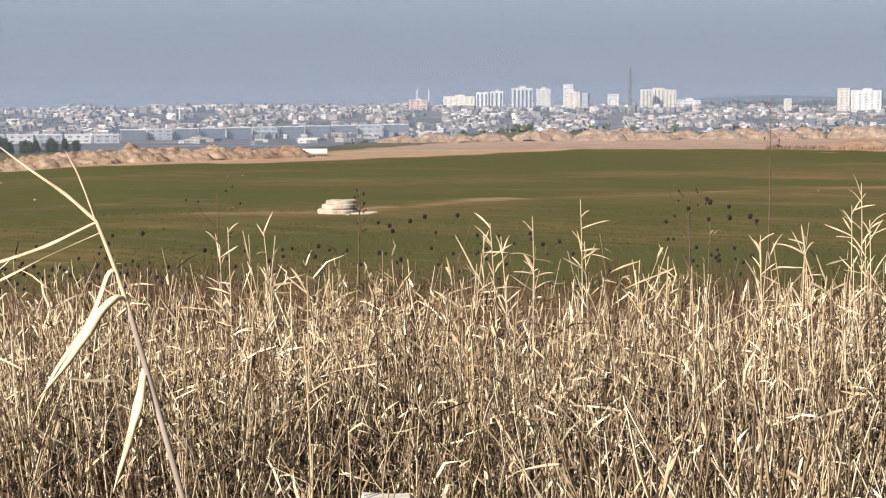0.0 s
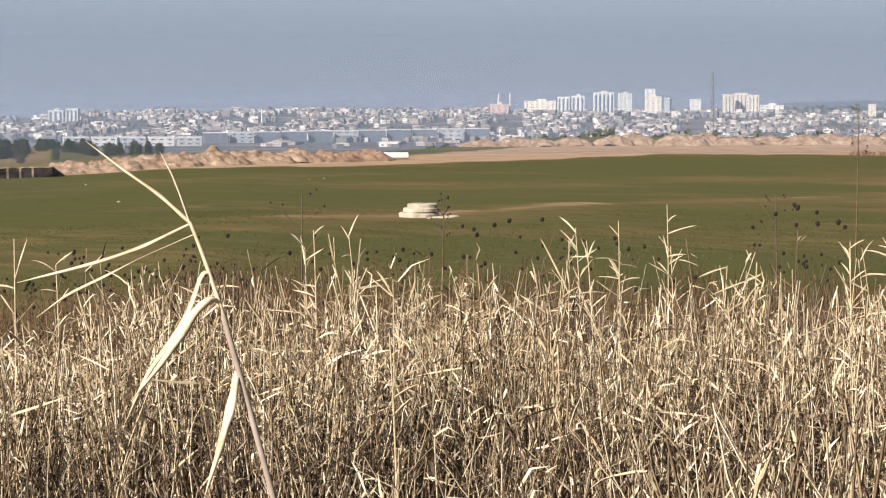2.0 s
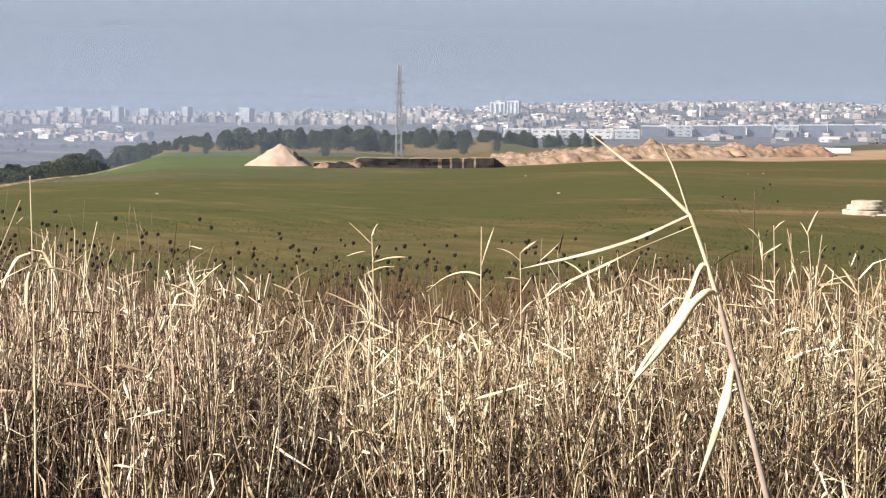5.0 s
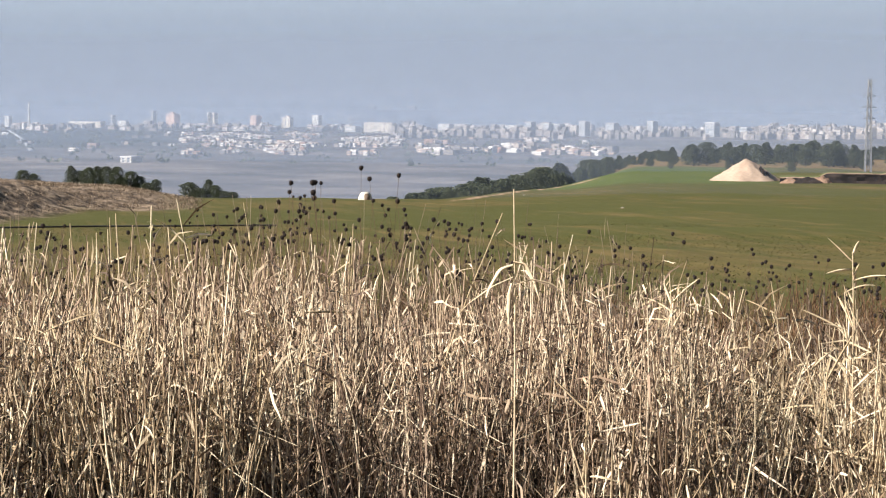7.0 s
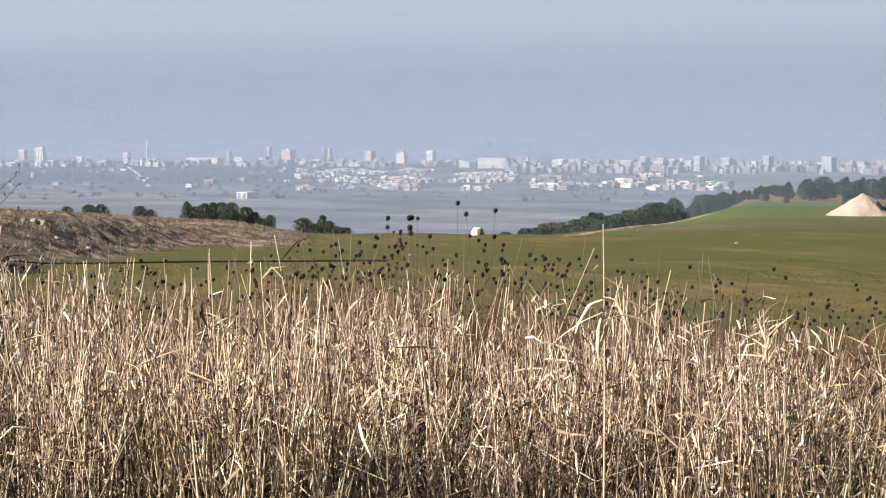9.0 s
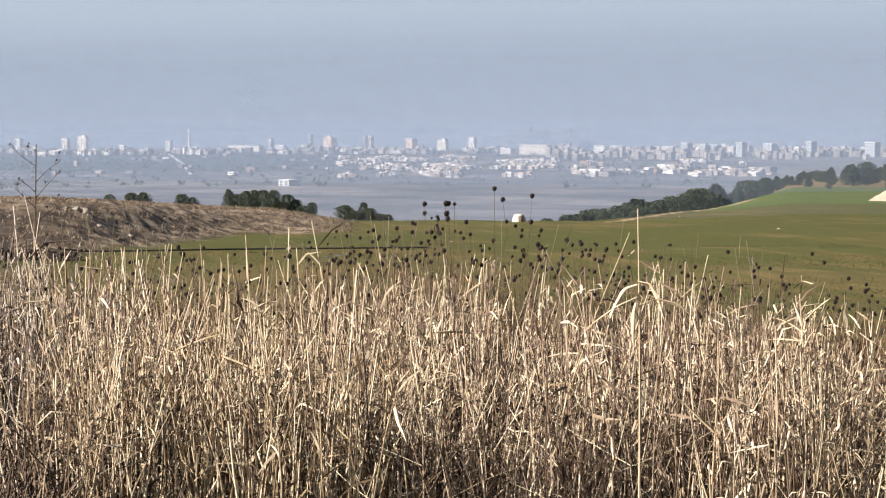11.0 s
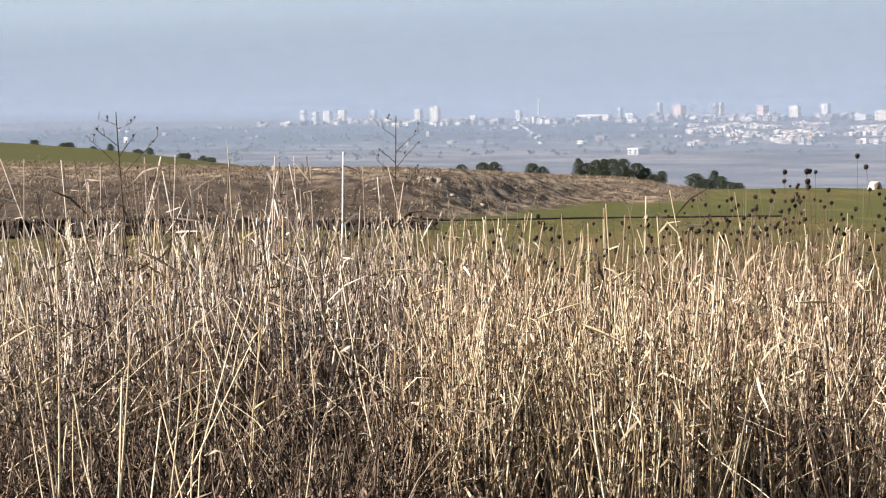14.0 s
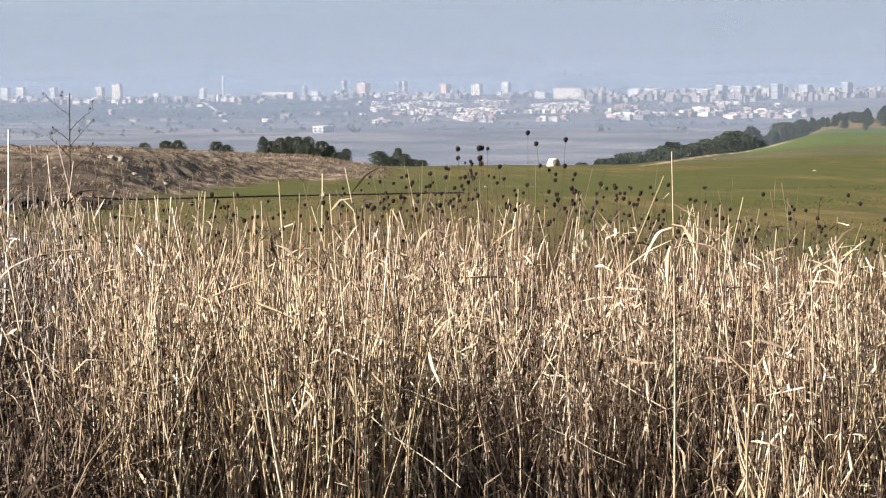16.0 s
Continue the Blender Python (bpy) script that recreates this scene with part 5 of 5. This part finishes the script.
bent_leaf([(0, 0, 1.33), (-0.043, -0.01, 1.318), (-0.080, -0.01, 1.25), (-0.102, -0.01, 1.16)], 0.012, (0.5, 1.0, 0.9, 0.6, 0.08), M_STRAW, tufted, 0.4, 0.2)
bent_leaf([(0, 0, 1.34), (0.040, -0.01, 1.333), (0.070, -0.01, 1.275), (0.090, -0.01, 1.21)], 0.013, (0.5, 1.0, 0.9, 0.6, 0.08), M_STRAW, tufted, 0.4, 0.4)
bent_leaf([(-0.004, -0.005, 1.27), (-0.012, -0.012, 1.24), (-0.014, -0.012, 1.18), (-0.011, -0.01, 1.12)], 0.016, (0.4, 0.9, 1.0, 0.6, 0.08), M_STRAW, tufted, 0.3, 0.1)
bent_leaf([(0, 0, 1.29), (-0.07, -0.02, 1.26), (-0.15, -0.02, 1.20), (-0.21, -0.02, 1.13)], 0.006, (0.5, 1.0, 0.9, 0.5, 0.08), M_STRAW, tufted, 0.5, 0.5)
bent_leaf([(0, 0, 1.26), (0.06, -0.02, 1.285), (0.13, -0.02, 1.27), (0.19, -0.02, 1.22)], 0.006, (0.5, 1.0, 0.9, 0.5, 0.08), M_STRAW, tufted, 0.5, 0.3)
reed(15.5, 7.0, 1.38, (0.03, 0.01), ((0.87, -0.8, 0, 0.35, 0.22, 0.011, 0.7), (0.89, 0.3, 0, 1.0, 0.16, 0.009, 0.0), (0.8, -0.5, 0.2, 0.8, 0.12, 0.008, 0.1)), 0.0044, "tall reed with one leaf bent over", mat=M_STRAW)
# leafy tufts to the right
for a, r, h, ln in ((-4.0, 9.0, 1.42, 0.02), (-4.25, 9.1, 1.22, 0.0), (-2.5, 9.0, 1.34, 0.03), (-2.0, 8.9, 1.25, -0.04), (-1.6, 9.2, 1.30, -0.03), (-0.9, 9.0, 1.25, 0.05), (5.0, 8.8, 1.28, -0.06), (6.9, 8.8, 1.22, 0.03), (-11.8, 9.0, 1.40, 0.05), (-12.2, 9.2, 1.50, 0.03), (18.7, 7.0, 1.35, 0.02), (18.4, 7.1, 1.2, -0.04), (23.7, 7.0, 1.26, -0.02), (14.3, 7.2, 1.27, 0.03), (6.6, 8.0, 1.33, 0.02)):
    lv = [(RS.uniform(0.68, 1.0), RS.choice((-1, 1)) * RS.uniform(0.15, 0.8), RS.uniform(-0.4, 0.4), RS.uniform(0.0, 1.5), RS.uniform(0.07, 0.16), RS.uniform(0.005, 0.0105), RS.uniform(0, 0.35)) for _ in range(9)]
    reed(a, r, h, (ln, 0.02), lv, 0.0042, "tall leafy dry reed rising over the bed", "leafy reeds", M_STRAW)
for i in range(16):
    a, h = -9.2 - 0.36 * i + RS.uniform(-0.2, 0.2), RS.uniform(1.12, 1.42)
    lv = [(RS.uniform(0.6, 1.0), RS.choice((-1, 1)) * RS.uniform(0.15, 0.8), RS.uniform(-0.4, 0.4), RS.uniform(0.0, 1.5), RS.uniform(0.07, 0.18), RS.uniform(0.005, 0.011), RS.uniform(0, 0.35)) for _ in range(8)]
    reed(a, RS.uniform(7.4, 8.8), h, (RS.normal(0, 0.07), 0.02), lv, 0.0044, "tall leafy dry reed rising over the bed", "leafy reeds", M_STRAW)
# bare straight canes that stand over the bed
cane_rs = np.random.RandomState(21)
for i in range(95):
    a = cane_rs.uniform(-15, 58)
    r = cane_rs.uniform(6.6, 9.5)
    h = float(reed_height(a)) * cane_rs.uniform(1.02, 1.26 if a < 8 else 1.10 if a < 30 else 1.28 if a < 44 else 1.03)
    lv = [(cane_rs.uniform(0.6, 1.0), cane_rs.choice((-1, 1)) * cane_rs.uniform(0.2, 1.0), cane_rs.uniform(-0.5, 0.5), cane_rs.uniform(-0.4, 1.2), cane_rs.uniform(0.08, 0.22), cane_rs.uniform(0.007, 0.013), cane_rs.uniform(0, 0.25)) for _ in range(cane_rs.randint(1, 4))]
    reed(a, r, h, (cane_rs.normal(0, 0.10), cane_rs.normal(0, 0.02)), lv, cane_rs.uniform(0.0042, 0.0066))
for a, r, h, ln in ((51.2, 9.5, 1.78, -0.02), (56.4, 6.0, 1.22, -0.12), (56.0, 5.6, 1.15, 0.14), (54.6, 5.8, 1.05, 0.16), (57.0, 6.4, 1.35, 0.05), (40.0, 7.3, 1.48, -0.03), (40.9, 7.6, 1.40, 0.02), (33.0, 9.0, 1.25, 0.0)):
    reed(a, r, h, (ln, 0.015), ((0.8, 0.6, 0, 0.5, 0.15, 0.01, 0.4),), 0.005, "long pale bare cane standing over the bed", "bare canes", M_STRAW)


reed_patch(130, -4.5, 9, 5.7, 6.4, 0.66, 3, M_REED, "reed_bed", "pale thick stalks at the near edge of the bed", thin=1.25, lean=0.26)
reed_patch(150, -16, -4.5, 4.9, 5.9, 0.80, 3, M_REED, "reed_bed", "pale thick stalks at the near edge of the bed", thin=1.4, lean=0.34)
reed_patch(50, 22.5, 27.5, 5.7, 6.4, 0.66, 4, M_REED, "reed_bed", "pale thick stalks at the near edge of the bed", thin=1.3, lean=0.2)
reed_patch(16, 50, 58, 5.2, 6.2, 0.85, 1, M_STRAW, "reed_bed", "long pale stalks at the near edge of the bed", thin=1.1, lean=0.16)


# ---- dry weeds with round dark seed heads ----
def tall(az, r, top):
    return EYE + r * math.tan(radians(top)) - float(ground(az, r))


def seed_mesh(seed):
    bm = bmesh.new()
    bmesh.ops.create_icosphere(bm, subdivisions=2, radius=1.0)
    rs = random.Random(seed)
    for v in bm.verts:
        v.co = v.co * (1 + rs.uniform(-0.10, 0.16))
        v.co.z *= 1.12
    me = bpy.data.meshes.new("seed_head")
    bm.to_mesh(me)
    bm.free()
    me.materials.append(M_SEED)
    return me


SEEDS = [seed_mesh(s) for s in range(4)]
weed_rs = np.random.RandomState(33)


def globe_weed(az, r, height, heads, spread, size=0.009):
    t = thing("globe_weed", spot(az, r, -0.02), "thin dry weed with round blackish seed heads", "dry weed", "weeds with round seed heads", turn=az)
    fork = height * 0.62
    base, tip, r0, r1 = [(0, 0, 0)], [(weed_rs.normal(0, 0.03), 0, fork)], [0.0026], [0.0018]
    for i in range(heads):
        k = weed_rs.uniform(0.35, 1.0) if i else 0.2
        b = np.array(tip[0]) * (1 - 0.25 * weed_rs.rand())
        e = (b[0] + weed_rs.normal(0, spread), weed_rs.normal(0, spread), fork + (height - fork) * (1 - 0.75 * k * weed_rs.rand()))
        base.append(tuple(b)), tip.append(e), r0.append(0.0014), r1.append(0.0009)
        ob = part("seed_head", SEEDS[i % 4], None, t)
        s = size * weed_rs.uniform(0.75, 1.2)
        ob.matrix_local = Matrix.Translation(e) @ Matrix.Rotation(weed_rs.uniform(-0.4, 0.4), 4, "X") @ Matrix.Scale(s, 4)
    base, tip = np.array(base, float), np.array(tip, float)
    for i in range(len(base)):
        v, f, _ = stems(base[i : i + 1], tip[i : i + 1], np.array([[0, 0, -0.01]]), np.array(r0[i : i + 1]), np.array(r1[i : i + 1]), 5, 4)
        part("branch" if i else "stalk", fast_mesh("stalk", [(v, f)], M_STALK), None, t)


for i in range(62):  # thickest stand
    a = weed_rs.normal(32.2, 4.2)
    top = np.interp(a, (22, 27, 31, 35, 40), (-4.3, -3.9, -3.0, -2.9, -3.6)) + weed_rs.uniform(-1.1, 0.4)
    r = weed_rs.uniform(8.6, 11.5)
    globe_weed(a, r, EYE + r * math.tan(radians(top)) - float(ground(a, r)), weed_rs.randint(3, 8), 0.13)
for a, top in ((31.95, -1.75), (33.05, -1.85), (31.4, -2.4), (34.95, -2.3), (34.2, -2.3), (33.7, -2.55)):
    globe_weed(a, 9.2, EYE + 9.2 * math.tan(radians(top)) - float(ground(a, 9.2)), 2, 0.05, 0.011)
for i in range(52):  # thin scatter along the rest
    a = weed_rs.uniform(-14, 57)
    top = (-4.3 if a < 22 else -3.7) + weed_rs.uniform(-1.0, 0.5)
    r = weed_rs.uniform(9.0, 12.5)
    globe_weed(a, r, EYE + r * math.tan(radians(top)) - float(ground(a, r)), weed_rs.randint(2, 6), 0.09)
for i in range(60):  # among the reed tips before the bank
    a = weed_rs.uniform(36, 57)
    r = weed_rs.uniform(8.2, 11.5)
    globe_weed(a, r, tall(a, r, weed_rs.uniform(-5.0, -3.2)), weed_rs.randint(3, 8), 0.11, 0.008)
for i in range(70):  # low heads between the reed tips
    a = weed_rs.uniform(4, 30)
    r = weed_rs.uniform(9.0, 12.5)
    globe_weed(a, r, tall(a, r, weed_rs.uniform(-5.3, -4.3)), weed_rs.randint(3, 7), 0.10)
for a, top in ((-8.0, -2.9), (-8.75, -2.85), (-7.35, -3.2), (-9.0, -3.4), (-0.3, -3.2), (0.7, -3.5), (1.7, -3.6), (9.6, -3.8), (-8.3, -3.5)):
    globe_weed(a, 10.5, EYE + 10.5 * math.tan(radians(top)) - float(ground(a, 10.5)), 3, 0.06, 0.011)


# ---- bare branching weeds ----
def bare_weed(az, r, height, fork, label, spread=0.12, thick=0.006, lean=0.0, twigs=7, seed=1):
    rs = np.random.RandomState(seed)
    t = thing("bare_weed", spot(az, r, -0.03), label, "dry weed", "bare branching weeds", turn=az)
    top = np.array((lean, 0, height))
    base, tip, r0, r1 = [(0, 0, 0)], [tuple(top)], [thick], [thick * 0.3]
    tw = []
    for i in range(twigs):
        u = fork + (1 - fork) * (i + rs.uniform(-0.4, 0.4)) / twigs
        s = rs.choice((-1, 1))
        L = spread * rs.uniform(0.6, 1.3) * (1.15 - 0.5 * (u - fork) / (1 - fork))
        b = top * u
        e = b + np.array((s * L, rs.normal(0, 0.3) * L, L * rs.uniform(0.3, 1.4)))
        base.append(tuple(b)), tip.append(tuple(e)), r0.append(thick * 0.42), r1.append(thick * 0.18)
        for _ in range(3):
            k = rs.uniform(0.4, 1)
            bb = b + (e - b) * k
            ee = bb + np.array((s * rs.uniform(-0.2, 0.6), rs.normal(0, 0.3), rs.uniform(0.2, 0.9))) * L * 0.45
            base.append(tuple(bb)), tip.append(tuple(ee)), r0.append(thick * 0.22), r1.append(thick * 0.12)
            tw.append(ee)
    base, tip = np.array(base, float), np.array(tip, float)
    v, f, _ = stems(base, tip, rs.normal(0, 0.006, base.shape), np.array(r0), np.array(r1), 6, 5)
    part("stalk", fast_mesh("stalk", [(v, f)], M_STALK), None, t)
    for e in tw[::2]:
        ob = part("bud", SEEDS[0], None, t)
        ob.matrix_local = Matrix.Translation(e) @ Matrix.Scale(thick * 0.55, 4)


bare_weed(46.3, 14, tall(46.3, 14, -0.5), 0.72, "tall dead weed with a few bare forked twigs", 0.17, 0.012, 0.03, 7, 3)
bare_weed(53.9, 12, tall(53.6, 12, -0.25), 0.74, "leaning dead weed with fine bare twigs", 0.18, 0.011, -0.12, 8, 5)
bare_weed(6.75, 12, tall(6.75, 12, -2.7), 0.7, "short dead weed with spread bare twigs", 0.15, 0.011, 0.0, 5, 6)
bare_weed(2.5, 11, tall(2.5, 11, -2.62), 0.82, "dark dead weed with a clotted seed spike", 0.035, 0.009, 0.0, 12, 7)
bare_weed(-9.65, 14, tall(-9.65, 14, 0.0), 0.80, "tall thin dead weed with sparse twigs", 0.08, 0.010, 0.02, 8, 8)
bare_weed(-7.6, 11, tall(-7.6, 11, -2.65), 0.85, "dark thin dead weed", 0.09, 0.009, -0.05, 5, 9)
